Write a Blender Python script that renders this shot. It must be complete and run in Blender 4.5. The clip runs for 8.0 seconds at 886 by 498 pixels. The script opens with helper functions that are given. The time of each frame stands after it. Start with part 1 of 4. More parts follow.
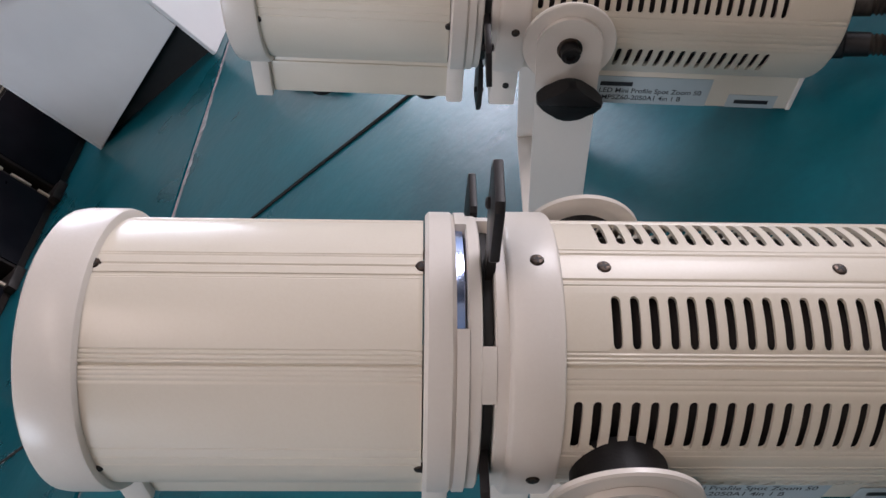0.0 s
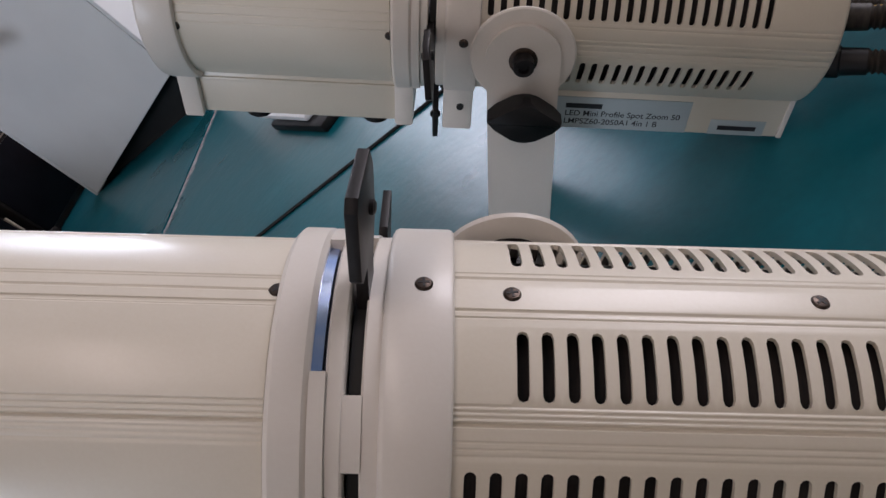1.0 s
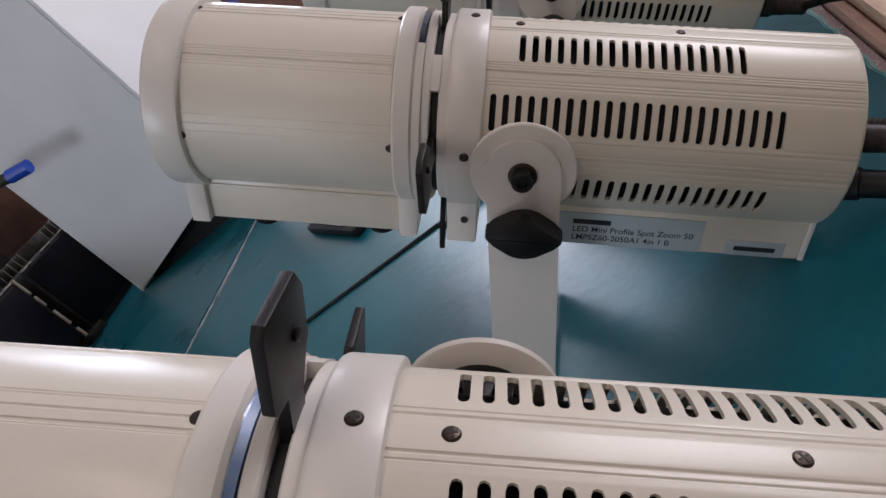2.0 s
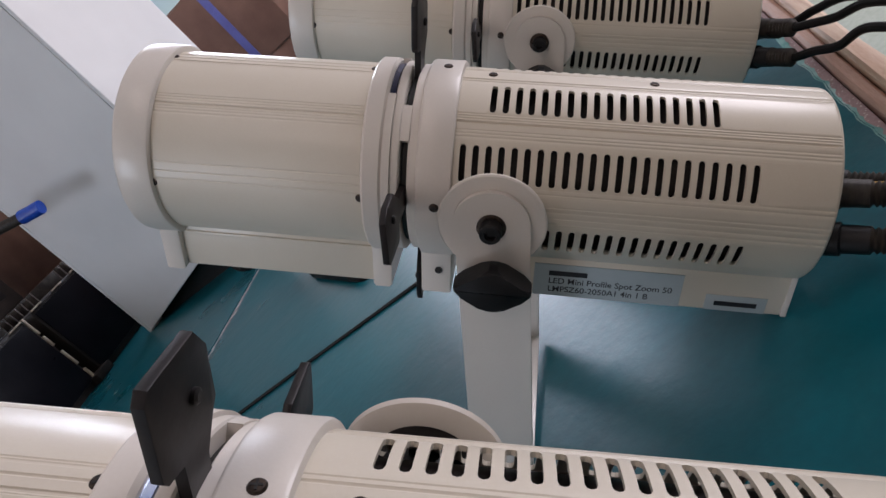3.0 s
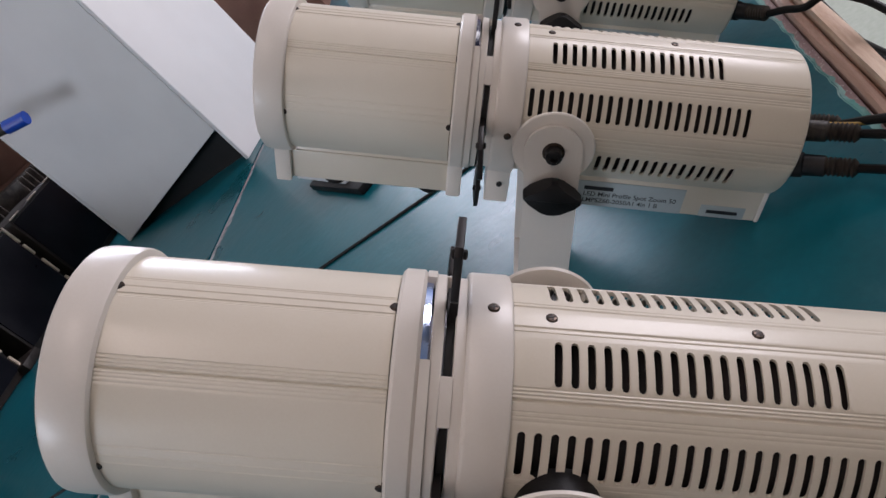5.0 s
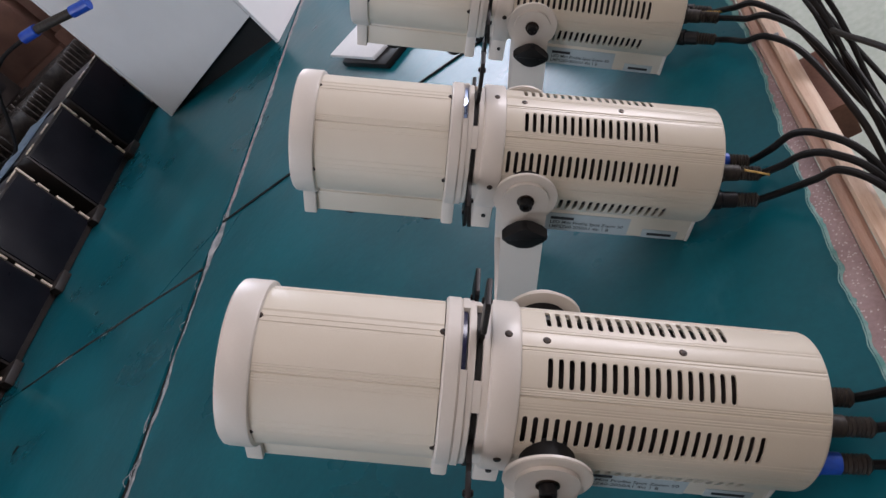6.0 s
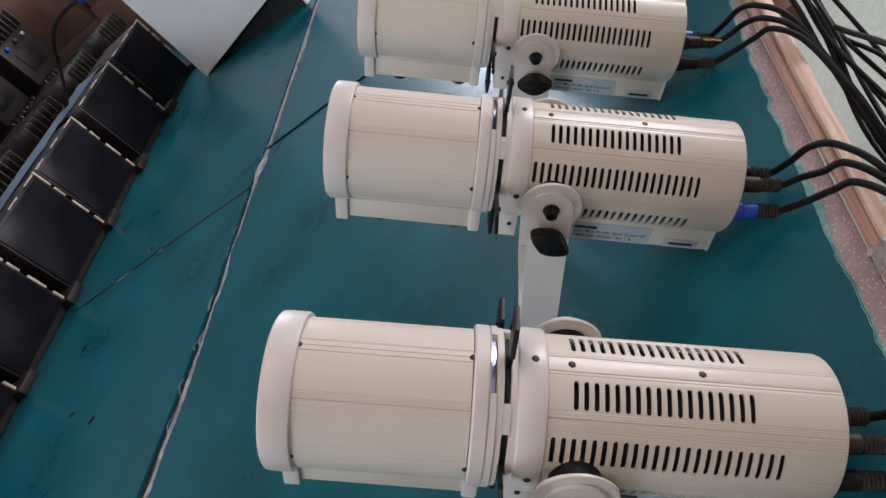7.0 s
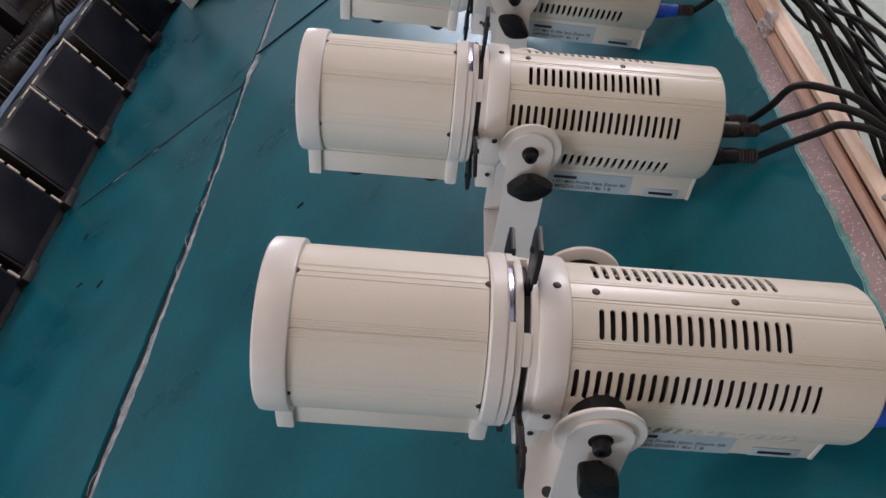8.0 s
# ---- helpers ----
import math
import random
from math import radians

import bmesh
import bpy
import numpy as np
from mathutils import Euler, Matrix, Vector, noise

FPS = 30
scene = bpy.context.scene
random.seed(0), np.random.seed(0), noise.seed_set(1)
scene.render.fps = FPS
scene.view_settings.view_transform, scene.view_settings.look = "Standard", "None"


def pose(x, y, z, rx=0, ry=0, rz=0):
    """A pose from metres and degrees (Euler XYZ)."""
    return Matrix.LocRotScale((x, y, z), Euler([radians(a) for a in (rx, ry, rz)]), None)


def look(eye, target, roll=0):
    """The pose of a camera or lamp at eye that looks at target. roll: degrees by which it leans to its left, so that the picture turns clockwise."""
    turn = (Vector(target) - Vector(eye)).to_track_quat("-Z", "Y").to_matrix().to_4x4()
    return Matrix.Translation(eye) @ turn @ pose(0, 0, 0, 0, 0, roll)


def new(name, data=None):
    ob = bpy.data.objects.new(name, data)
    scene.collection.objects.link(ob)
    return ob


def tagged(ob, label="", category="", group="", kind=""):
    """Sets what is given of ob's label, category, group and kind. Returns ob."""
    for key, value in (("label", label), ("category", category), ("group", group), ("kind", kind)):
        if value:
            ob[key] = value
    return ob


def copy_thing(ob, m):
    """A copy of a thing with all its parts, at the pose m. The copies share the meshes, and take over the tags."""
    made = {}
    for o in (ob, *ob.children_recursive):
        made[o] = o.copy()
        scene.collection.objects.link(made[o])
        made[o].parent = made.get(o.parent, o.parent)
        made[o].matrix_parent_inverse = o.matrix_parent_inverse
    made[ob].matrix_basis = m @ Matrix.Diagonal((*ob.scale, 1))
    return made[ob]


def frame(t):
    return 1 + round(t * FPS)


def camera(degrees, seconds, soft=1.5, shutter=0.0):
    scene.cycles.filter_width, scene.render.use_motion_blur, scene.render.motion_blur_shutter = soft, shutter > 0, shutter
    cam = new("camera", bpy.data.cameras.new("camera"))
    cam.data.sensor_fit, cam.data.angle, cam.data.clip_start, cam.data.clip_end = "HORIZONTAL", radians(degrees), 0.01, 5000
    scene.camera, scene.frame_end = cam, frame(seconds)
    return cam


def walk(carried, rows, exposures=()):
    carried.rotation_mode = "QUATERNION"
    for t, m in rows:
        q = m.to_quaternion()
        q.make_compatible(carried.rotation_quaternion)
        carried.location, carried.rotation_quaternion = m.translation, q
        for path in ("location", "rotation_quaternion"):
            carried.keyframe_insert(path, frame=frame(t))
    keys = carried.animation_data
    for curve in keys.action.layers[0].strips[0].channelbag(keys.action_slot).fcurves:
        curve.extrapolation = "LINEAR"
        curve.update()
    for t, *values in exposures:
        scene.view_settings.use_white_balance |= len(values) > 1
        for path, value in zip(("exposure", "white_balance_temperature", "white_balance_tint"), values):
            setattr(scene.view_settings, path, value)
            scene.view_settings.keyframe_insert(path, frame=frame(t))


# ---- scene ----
cam = camera(60.9, 8.0, soft=1.5)
PATH = [
    (0, (0.1150, -0.1137, 0.4033), (-0.7437, 1.2116, -0.6533), -51.66),
    (0.3, (0.1161, -0.1053, 0.3959), (-0.7091, 1.2594, -0.6369), -50.68),
    (0.5, (0.1118, -0.0952, 0.3813), (-0.7093, 1.2866, -0.6319), -50.37),
    (1, (0.1153, -0.0796, 0.3370), (-0.7030, 1.3437, -0.6193), -49.22),
    (1.5, (0.1236, -0.0675, 0.3103), (-0.6784, 1.4346, -0.5326), -47.37),
    (1.8, (0.1306, -0.0662, 0.3104), (-0.6575, 1.4849, -0.4533), -46.25),
    (2, (0.1338, -0.0630, 0.3148), (-0.6445, 1.5156, -0.4009), -45.70),
    (2.2, (0.1379, -0.0595, 0.3118), (-0.6379, 1.5330, -0.3751), -45.54),
    (3.5, (0.1554, -0.0511, 0.2952), (-0.5902, 1.5929, -0.2976), -44.11),
    (4, (0.1532, -0.0490, 0.2996), (-0.5899, 1.5967, -0.2916), -44.18),
    (4.2, (0.1540, -0.0509, 0.3098), (-0.6092, 1.5799, -0.2968), -44.42),
    (5.3, (0.1314, -0.2482, 0.4402), (-0.6245, 1.2164, -0.5050), -45.18),
    (5.5, (0.1465, -0.3121, 0.4673), (-0.6384, 1.1087, -0.5202), -45.94),
    (5.8, (0.1963, -0.4280, 0.5125), (-0.6209, 0.9537, -0.5040), -46.47),
    (6, (0.2184, -0.4983, 0.5398), (-0.6295, 0.8597, -0.4835), -46.90),
    (6.5, (0.2372, -0.6203, 0.5610), (-0.6694, 0.7070, -0.4520), -47.20),
    (6.8, (0.2271, -0.7067, 0.5709), (-0.6537, 0.6385, -0.4413), -46.95),
    (7, (0.2156, -0.7781, 0.5689), (-0.6425, 0.5794, -0.4464), -46.80),
    (7.2, (0.2079, -0.8399, 0.5628), (-0.6347, 0.5238, -0.4572), -46.85),
    (7.5, (0.1889, -0.9386, 0.5552), (-0.6317, 0.4204, -0.4888), -46.53),
    (7.8, (0.1739, -1.0250, 0.5393), (-0.6337, 0.3259, -0.5250), -46.07),
    (8, (0.1808, -1.0724, 0.5376), (-0.6244, 0.2692, -0.5403), -45.81),
]
walk(cam, [(t, look(eye, target, roll)) for t, eye, target, roll in PATH],
     [(0.0, -0.13), (0.5, -0.4), (1.0, -0.46), (2.0, -0.50), (3.5, -0.47), (4.2, -0.50), (5.5, -0.27), (6.5, -0.14), (7.0, -0.08), (8.0, -0.04)])

# ---- light ----
world = bpy.data.worlds.new("sky")
scene.world = world
world.use_nodes = True
wn = world.node_tree.nodes
sky = wn.new("ShaderNodeTexSky")
sky.sky_type = "NISHITA"
sky.sun_disc = False
sky.sun_elevation = radians(38)
sky.sun_rotation = radians(20)
world.node_tree.links.new(sky.outputs[0], wn["Background"].inputs[0])
wn["Background"].inputs[1].default_value = 0.1


def area_lamp(name, m, sx, sy, watts, colour):
    d = bpy.data.lights.new(name, "AREA")
    d.shape, d.size, d.size_y, d.energy, d.color = "RECTANGLE", sx, sy, watts, colour
    ob = new(name, d)
    ob.matrix_world = m
    return ob


# daylight in the window openings of the far wall and the side wall
NORTH_Y, EAST_X = 3.6, 2.6
WINDOWS = [-2.0, -1.05]
SOUTH_Y, SOUTH_FILL_WINDOW = -4.0, -3.4
EAST_WINDOW = 2.3
for wx in WINDOWS:
    area_lamp("window_daylight", look((wx, NORTH_Y - 0.06, 1.33), (wx, 0, 1.15)), 0.85, 1.6, 60, (0.80, 0.84, 1.0))
area_lamp("window_daylight", look((EAST_X - 0.06, EAST_WINDOW, 1.35), (0, EAST_WINDOW, 1.15)), 1.5, 1.5, 125, (0.94, 0.88, 0.97))
# unseen south window, added as cool fill for the south-facing sides
area_lamp("window_daylight", look((SOUTH_FILL_WINDOW, SOUTH_Y + 0.06, 1.35), (SOUTH_FILL_WINDOW + 0.8, 0, 0.9)), 1.5, 1.5, 98, (0.74, 0.83, 1.0))
# fluorescent tubes under the ceiling
TUBES = [(-2.2, -0.7), (0.7, -0.7), (-2.2, -2.6), (0.7, -2.6)]
for tx, ty in TUBES:
    area_lamp("tube_light", look((tx, ty, 2.62), (tx, ty, 0)), 0.16, 1.25, 14, (1.0, 0.805, 0.745))


# ---- materials ----
def material(name, base, second=None, scale=8.0, rough=0.5, metal=0.0, bump=0.0, bump_scale=300.0, spread=0.08,
             stretch=(1, 1, 1), coat=0.0, fine=0.25, mix=(0.35, 0.7)):
    """A painted, cast or worn surface: two colours mixed by stains, finer grain on top, relief and uneven gloss."""
    m = bpy.data.materials.new(name)
    m.use_nodes = True
    nt = m.node_tree
    n, l = nt.nodes, nt.links
    p = n["Principled BSDF"]
    second = second or tuple(0.86 * c for c in base)
    tc = n.new("ShaderNodeTexCoord")
    mp = n.new("ShaderNodeMapping")
    mp.inputs["Scale"].default_value = stretch
    l.new(tc.outputs["Object"], mp.inputs[0])
    big = n.new("ShaderNodeTexNoise")
    big.inputs["Scale"].default_value, big.inputs["Detail"].default_value = scale, 6
    small = n.new("ShaderNodeTexNoise")
    small.inputs["Scale"].default_value, small.inputs["Detail"].default_value = bump_scale, 3
    for t in (big, small):
        l.new(mp.outputs[0], t.inputs["Vector"])
    ramp = n.new("ShaderNodeMapRange")
    ramp.inputs[1].default_value, ramp.inputs[2].default_value = mix
    l.new(big.outputs[0], ramp.inputs[0])
    c = n.new("ShaderNodeMix")
    c.data_type = "RGBA"
    c.inputs[6].default_value, c.inputs[7].default_value = (*base, 1), (*second, 1)
    l.new(ramp.outputs[0], c.inputs[0])
    g = n.new("ShaderNodeMix")
    g.data_type, g.blend_type = "RGBA", "OVERLAY"
    g.inputs[0].default_value = fine
    l.new(c.outputs[2], g.inputs[6])
    l.new(small.outputs[0], g.inputs[7])
    l.new(g.outputs[2], p.inputs["Base Color"])
    r = n.new("ShaderNodeMapRange")
    r.inputs[3].default_value, r.inputs[4].default_value = max(0.02, rough - spread), min(1, rough + spread)
    l.new(big.outputs[0], r.inputs[0])
    l.new(r.outputs[0], p.inputs["Roughness"])
    p.inputs["Metallic"].default_value = metal
    p.inputs["Coat Weight"].default_value = coat
    if bump:
        b = n.new("ShaderNodeBump")
        b.inputs["Strength"].default_value, b.inputs["Distance"].default_value = bump, 0.0006
        l.new(small.outputs[0], b.inputs["Height"])
        l.new(b.outputs[0], p.inputs["Normal"])
    return m


CREAM = material("cream_enamel", (0.70, 0.64, 0.545), (0.66, 0.595, 0.49), 9, 0.35, bump=0.035, bump_scale=900, fine=0.05)
CREAM2 = material("white_casting_paint", (0.71, 0.66, 0.605), (0.67, 0.62, 0.565), 14, 0.36, bump=0.06, bump_scale=700, fine=0.05)
BLACK = material("black_plastic", (0.007, 0.0065, 0.007), (0.013, 0.012, 0.013), 40, 0.45, bump=0.15, bump_scale=900)
BLACKSTEEL = material("blackened_steel", (0.012, 0.011, 0.012), (0.025, 0.02, 0.02), 60, 0.42, metal=0.1, bump=0.1)
RUBBER = material("black_rubber", (0.008, 0.0075, 0.0075), (0.014, 0.013, 0.013), 60, 0.48, bump=0.1, bump_scale=600)
HEATSINK = material("dark_heatsink", (0.010, 0.008, 0.008), (0.03, 0.02, 0.018), 90, 0.5, metal=0.2, stretch=(8, 1, 1))
SCREW = material("browned_screw", (0.085, 0.062, 0.05), (0.035, 0.027, 0.023), 400, 0.38, metal=0.9)
# near-black that paints in the shade of holes, gaps and hollows
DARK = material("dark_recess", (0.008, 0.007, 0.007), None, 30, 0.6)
# the window sky reflected inside the slot is put into this metal's colour
BLUEGLINT = material("blue_sky_reflection", (0.36, 0.54, 1.0), (0.88, 0.93, 1.0), 45, 0.16, metal=1.0, spread=0.05)
STEEL = material("bright_gate_steel", (0.62, 0.60, 0.68), (0.5, 0.48, 0.56), 80, 0.18, metal=1.0)
BLUE = material("blue_connector_plastic", (0.012, 0.06, 0.42), (0.02, 0.09, 0.5), 60, 0.35)
GREYBOOT = material("grey_cable_gland", (0.022, 0.018, 0.016), (0.05, 0.042, 0.034), 120, 0.5, bump=0.2, stretch=(3, 1, 1))
LABEL = material("silver_grey_label", (0.42, 0.48, 0.50), (0.38, 0.44, 0.46), 30, 0.32, fine=0.03)
INK = material("black_label_print", (0.015, 0.015, 0.02), None, 30, 0.5)
MAT = material("teal_bench_mat", (0.0010, 0.073, 0.095), (0.0028, 0.118, 0.150), 4.2, 0.31, bump=0.10, bump_scale=160, spread=0.16, fine=0.14)
MAT.node_tree.nodes["Principled BSDF"].inputs["Specular IOR Level"].default_value = 0.37
MATEDGE = material("worn_mat_edge", (0.07, 0.25, 0.23), (0.24, 0.38, 0.36), 60, 0.6)
SCUFF = material("frayed_seam_fibre", (0.40, 0.41, 0.42), (0.10, 0.12, 0.13), 34, 0.8, bump=0.4, bump_scale=500)
BOARD = material("brown_board", (0.34, 0.235, 0.24), (0.43, 0.32, 0.32), 20, 0.55, bump=0.2)
WOOD = material("raw_pine_batten", (0.80, 0.63, 0.49), (0.56, 0.36, 0.25), 14, 0.6, bump=0.5, bump_scale=240, stretch=(9, 0.5, 9))
WOODIN = material("weathered_inner_batten", (0.52, 0.32, 0.24), (0.64, 0.44, 0.36), 18, 0.65, bump=0.5, bump_scale=240, stretch=(9, 0.5, 9))
TAPE = material("crumpled_paper_tape", (0.80, 0.75, 0.74), (0.62, 0.55, 0.54), 50, 0.3)
HALLFLOOR = material("pale_green_floor_paint", (0.57, 0.64, 0.56), (0.46, 0.53, 0.46), 2.2, 0.45, bump=0.1, bump_scale=60)
PLASTER = material("grey_white_plaster", (0.42, 0.41, 0.40), (0.35, 0.34, 0.33), 1.5, 0.85, bump=0.2, bump_scale=80)
WHITEBOX = material("white_sheet_cabinet", (0.82, 0.81, 0.81), (0.76, 0.75, 0.75), 5, 0.5, bump=0.05, fine=0.06)
PANELGLASS = material("dark_lamp_glass", (0.006, 0.006, 0.009), (0.011, 0.011, 0.015), 10, 0.30, spread=0.06)
PANELGLASS.node_tree.nodes["Principled BSDF"].inputs["Specular IOR Level"].default_value = 0.10
WORNFIN = material("worn_black_fins", (0.03, 0.025, 0.023), (0.09, 0.075, 0.065), 45, 0.4, metal=0.3)
BLACKMETAL = material("black_fixture_paint", (0.017, 0.014, 0.013), (0.03, 0.023, 0.02), 20, 0.45, bump=0.2, bump_scale=500)
CHIPPED = material("chipped_aluminium_edge", (0.66, 0.56, 0.45), (0.30, 0.23, 0.17), 60, 0.6)
FILM = material("pale_blue_film", (0.34, 0.44, 0.54), (0.22, 0.31, 0.42), 20, 0.3)
STRAP = material("violet_blue_strap", (0.12, 0.13, 0.42), (0.10, 0.10, 0.35), 20, 0.45)
CARDBOARD = material("brown_cardboard", (0.23, 0.12, 0.085), (0.16, 0.08, 0.06), 9, 0.85, bump=0.2)
PAPER = material("white_paper", (0.74, 0.74, 0.74), (0.68, 0.68, 0.69), 12, 0.7)
GREYMETAL = material("grey_steel_frame", (0.30, 0.31, 0.31), None, 12, 0.5, metal=0.4)
YELLOW = material("yellow_wire_sleeve", (0.50, 0.33, 0.09), None, 60, 0.45)
GLASS = bpy.data.materials.new("lens_glass")
GLASS.use_nodes = True
GLASS.node_tree.nodes["Principled BSDF"].inputs["Transmission Weight"].default_value = 1.0
GLASS.node_tree.nodes["Principled BSDF"].inputs["Roughness"].default_value = 0.02

for m in (CREAM, CREAM2):
    m.node_tree.nodes["Principled BSDF"].inputs["Coat Weight"].default_value = 0.10
    m.node_tree.nodes["Principled BSDF"].inputs["Coat Roughness"].default_value = 0.14
for m in (BLACK, RUBBER, BLACKMETAL, BLACKSTEEL, GREYBOOT):
    m.node_tree.nodes["Principled BSDF"].inputs["Specular IOR Level"].default_value = 0.15 if m is RUBBER else 0.26

# pale rubbed smears on the mats
nt = MAT.node_tree
tco = nt.nodes.new("ShaderNodeTexCoord")
mpp = nt.nodes.new("ShaderNodeMapping")
mpp.inputs["Scale"].default_value = (2.2, 1.0, 1.0)
rub = nt.nodes.new("ShaderNodeTexNoise")
rub.inputs["Scale"].default_value, rub.inputs["Detail"].default_value, rub.inputs["Roughness"].default_value = 7.0, 9, 0.68
rr = nt.nodes.new("ShaderNodeMapRange")
rr.inputs[1].default_value, rr.inputs[2].default_value, rr.inputs[4].default_value = 0.60, 0.80, 0.26
mxx = nt.nodes.new("ShaderNodeMix")
mxx.data_type = "RGBA"
mxx.inputs[7].default_value = (0.10, 0.24, 0.28, 1)
bsdf = nt.nodes["Principled BSDF"]
old = bsdf.inputs["Base Color"].links[0].from_socket
nt.links.new(tco.outputs["Object"], mpp.inputs[0])
nt.links.new(mpp.outputs[0], rub.inputs["Vector"])
nt.links.new(rub.outputs[0], rr.inputs[0])
nt.links.new(rr.outputs[0], mxx.inputs[0])
nt.links.new(old, mxx.inputs[6])
nt.links.new(mxx.outputs[2], bsdf.inputs["Base Color"])

wavy = nt.nodes.new("ShaderNodeTexNoise")
wavy.inputs["Scale"].default_value, wavy.inputs["Detail"].default_value, wavy.inputs["Roughness"].default_value = 26.0, 5, 0.6
dent = nt.nodes.new("ShaderNodeBump")
dent.inputs["Strength"].default_value, dent.inputs["Distance"].default_value = 0.35, 0.0022
nt.links.new(tco.outputs["Object"], wavy.inputs["Vector"])
nt.links.new(wavy.outputs[0], dent.inputs["Height"])
nt.links.new(bsdf.inputs["Normal"].links[0].from_socket, dent.inputs["Normal"])
nt.links.new(dent.outputs[0], bsdf.inputs["Normal"])

# white speckles in the board's surface
nt = BOARD.node_tree
vor = nt.nodes.new("ShaderNodeTexVoronoi")
vor.inputs["Scale"].default_value = 300
lt = nt.nodes.new("ShaderNodeMath")
lt.operation = "LESS_THAN"
lt.inputs[1].default_value = 0.24
mx = nt.nodes.new("ShaderNodeMix")
mx.data_type = "RGBA"
mx.inputs[7].default_value = (0.62, 0.55, 0.54, 1)
tco = nt.nodes.new("ShaderNodeTexCoord")
bsdf = nt.nodes["Principled BSDF"]
old = bsdf.inputs["Base Color"].links[0].from_socket
nt.links.new(tco.outputs["Object"], vor.inputs["Vector"])
nt.links.new(vor.outputs["Distance"], lt.inputs[0])
nt.links.new(lt.outputs[0], mx.inputs[0])
nt.links.new(old, mx.inputs[6])
nt.links.new(mx.outputs[2], bsdf.inputs["Base Color"])


# ---- mesh helpers ----
def mesh_of(name, bm, mat, sharp=35):
    me = bpy.data.meshes.new(name)
    bmesh.ops.recalc_face_normals(bm, faces=bm.faces)
    bm.to_mesh(me)
    bm.free()
    me.materials.append(mat)
    for p in me.polygons:
        p.use_smooth = True
    me.set_sharp_from_angle(angle=radians(sharp))
    return me


def part(name, bm, mat, parent, label="", sharp=35):
    ob = new(name, mesh_of(name, bm, mat, sharp))
    ob.parent = parent
    if label:
        tagged(ob, label)
    return ob


def place(name, me, parent, m=None, label=""):
    """A further object on a mesh that is there already."""
    ob = new(name, me)
    ob.parent = parent
    if m is not None:
        ob.matrix_basis = m
    if label:
        tagged(ob, label)
    return ob


def thing(name, m, label, category, group="", kind=""):
    ob = new(name)
    ob.empty_display_size = 0.05
    ob.matrix_basis = m
    return tagged(ob, label, category, group, kind)


def solid(name, bm, mat, label, category, group="", kind="", sharp=35):
    ob = new(name, mesh_of(name, bm, mat, sharp))
    return tagged(ob, label, category, group, kind)


def box(x0, x1, y0, y1, z0, z1, bevel=0.0, bm=None, seg=2):
    out = bm or bmesh.new()
    b = bmesh.new() if bm else out
    bmesh.ops.create_cube(b, size=1)
    bmesh.ops.transform(b, matrix=Matrix.Translation(((x0 + x1) / 2, (y0 + y1) / 2, (z0 + z1) / 2)) @
                        Matrix.Diagonal((abs(x1 - x0), abs(y1 - y0), abs(z1 - z0), 1)), verts=b.verts)
    if bevel:
        bmesh.ops.bevel(b, geom=b.edges[:], offset=bevel, segments=seg, affect="EDGES", profile=0.5)
    if bm:
        tmp = bpy.data.meshes.new("tmp")
        b.to_mesh(tmp)
        b.free()
        out.from_mesh(tmp)
        bpy.data.meshes.remove(tmp)
    return out


def lathe(profile, seg=72, axis="X", at=(0, 0, 0), bm=None):
    """Turns (along, radius) pairs round an axis through at."""
    bm = bm or bmesh.new()
    rings = []
    for a, r in profile:
        ring = []
        for k in range(seg):
            u = 2 * math.pi * k / seg
            c, s = r * math.cos(u), r * math.sin(u)
            v = (a, c, s) if axis == "X" else (c, a, s) if axis == "Y" else (c, s, a)
            ring.append(bm.verts.new(Vector(v) + Vector(at)))
        rings.append(ring)
    for p, q in zip(rings, rings[1:]):
        for k in range(seg):
            bm.faces.new((p[k], p[(k + 1) % seg], q[(k + 1) % seg], q[k]))
    if profile[0] != profile[-1]:
        bm.faces.new(rings[0])
        bm.faces.new(rings[-1])
    else:
        bmesh.ops.remove_doubles(bm, verts=rings[0] + rings[-1], dist=1e-7)
    return bm


def prism(outline, a0, a1, axis="Y", bevel=0.0, bm=None):
    """Extrudes a closed outline of pairs from a0 to a1 along an axis."""
    bm = bm or bmesh.new()
    f = {"Y": lambda u, v, a: (u, a, v), "X": lambda u, v, a: (a, u, v), "Z": lambda u, v, a: (u, v, a)}[axis]
    lo = [bm.verts.new(f(u, v, a0)) for u, v in outline]
    hi = [bm.verts.new(f(u, v, a1)) for u, v in outline]
    n = len(outline)
    caps = [bm.faces.new(lo), bm.faces.new(hi)]
    for k in range(n):
        bm.faces.new((lo[k], lo[(k + 1) % n], hi[(k + 1) % n], hi[k]))
    if bevel:
        edges = list({e for c in caps for e in c.edges})
        bmesh.ops.bevel(bm, geom=edges, offset=bevel, segments=2, affect="EDGES", profile=0.5)
    return bm


def smooth_path(points, per=8):
    pts = [Vector(p) for p in points]
    pts = [pts[0] * 2 - pts[1]] + pts + [pts[-1] * 2 - pts[-2]]
    out = []
    for i in range(1, len(pts) - 2):
        a, b, c, d = pts[i - 1:i + 3]
        for k in range(per):
            t = k / per
            out.append(0.5 * ((2 * b) + (c - a) * t + (2 * a - 5 * b + 4 * c - d) * t * t + (3 * b - a - 3 * c + d) * t ** 3))
    return out + [pts[-2]]


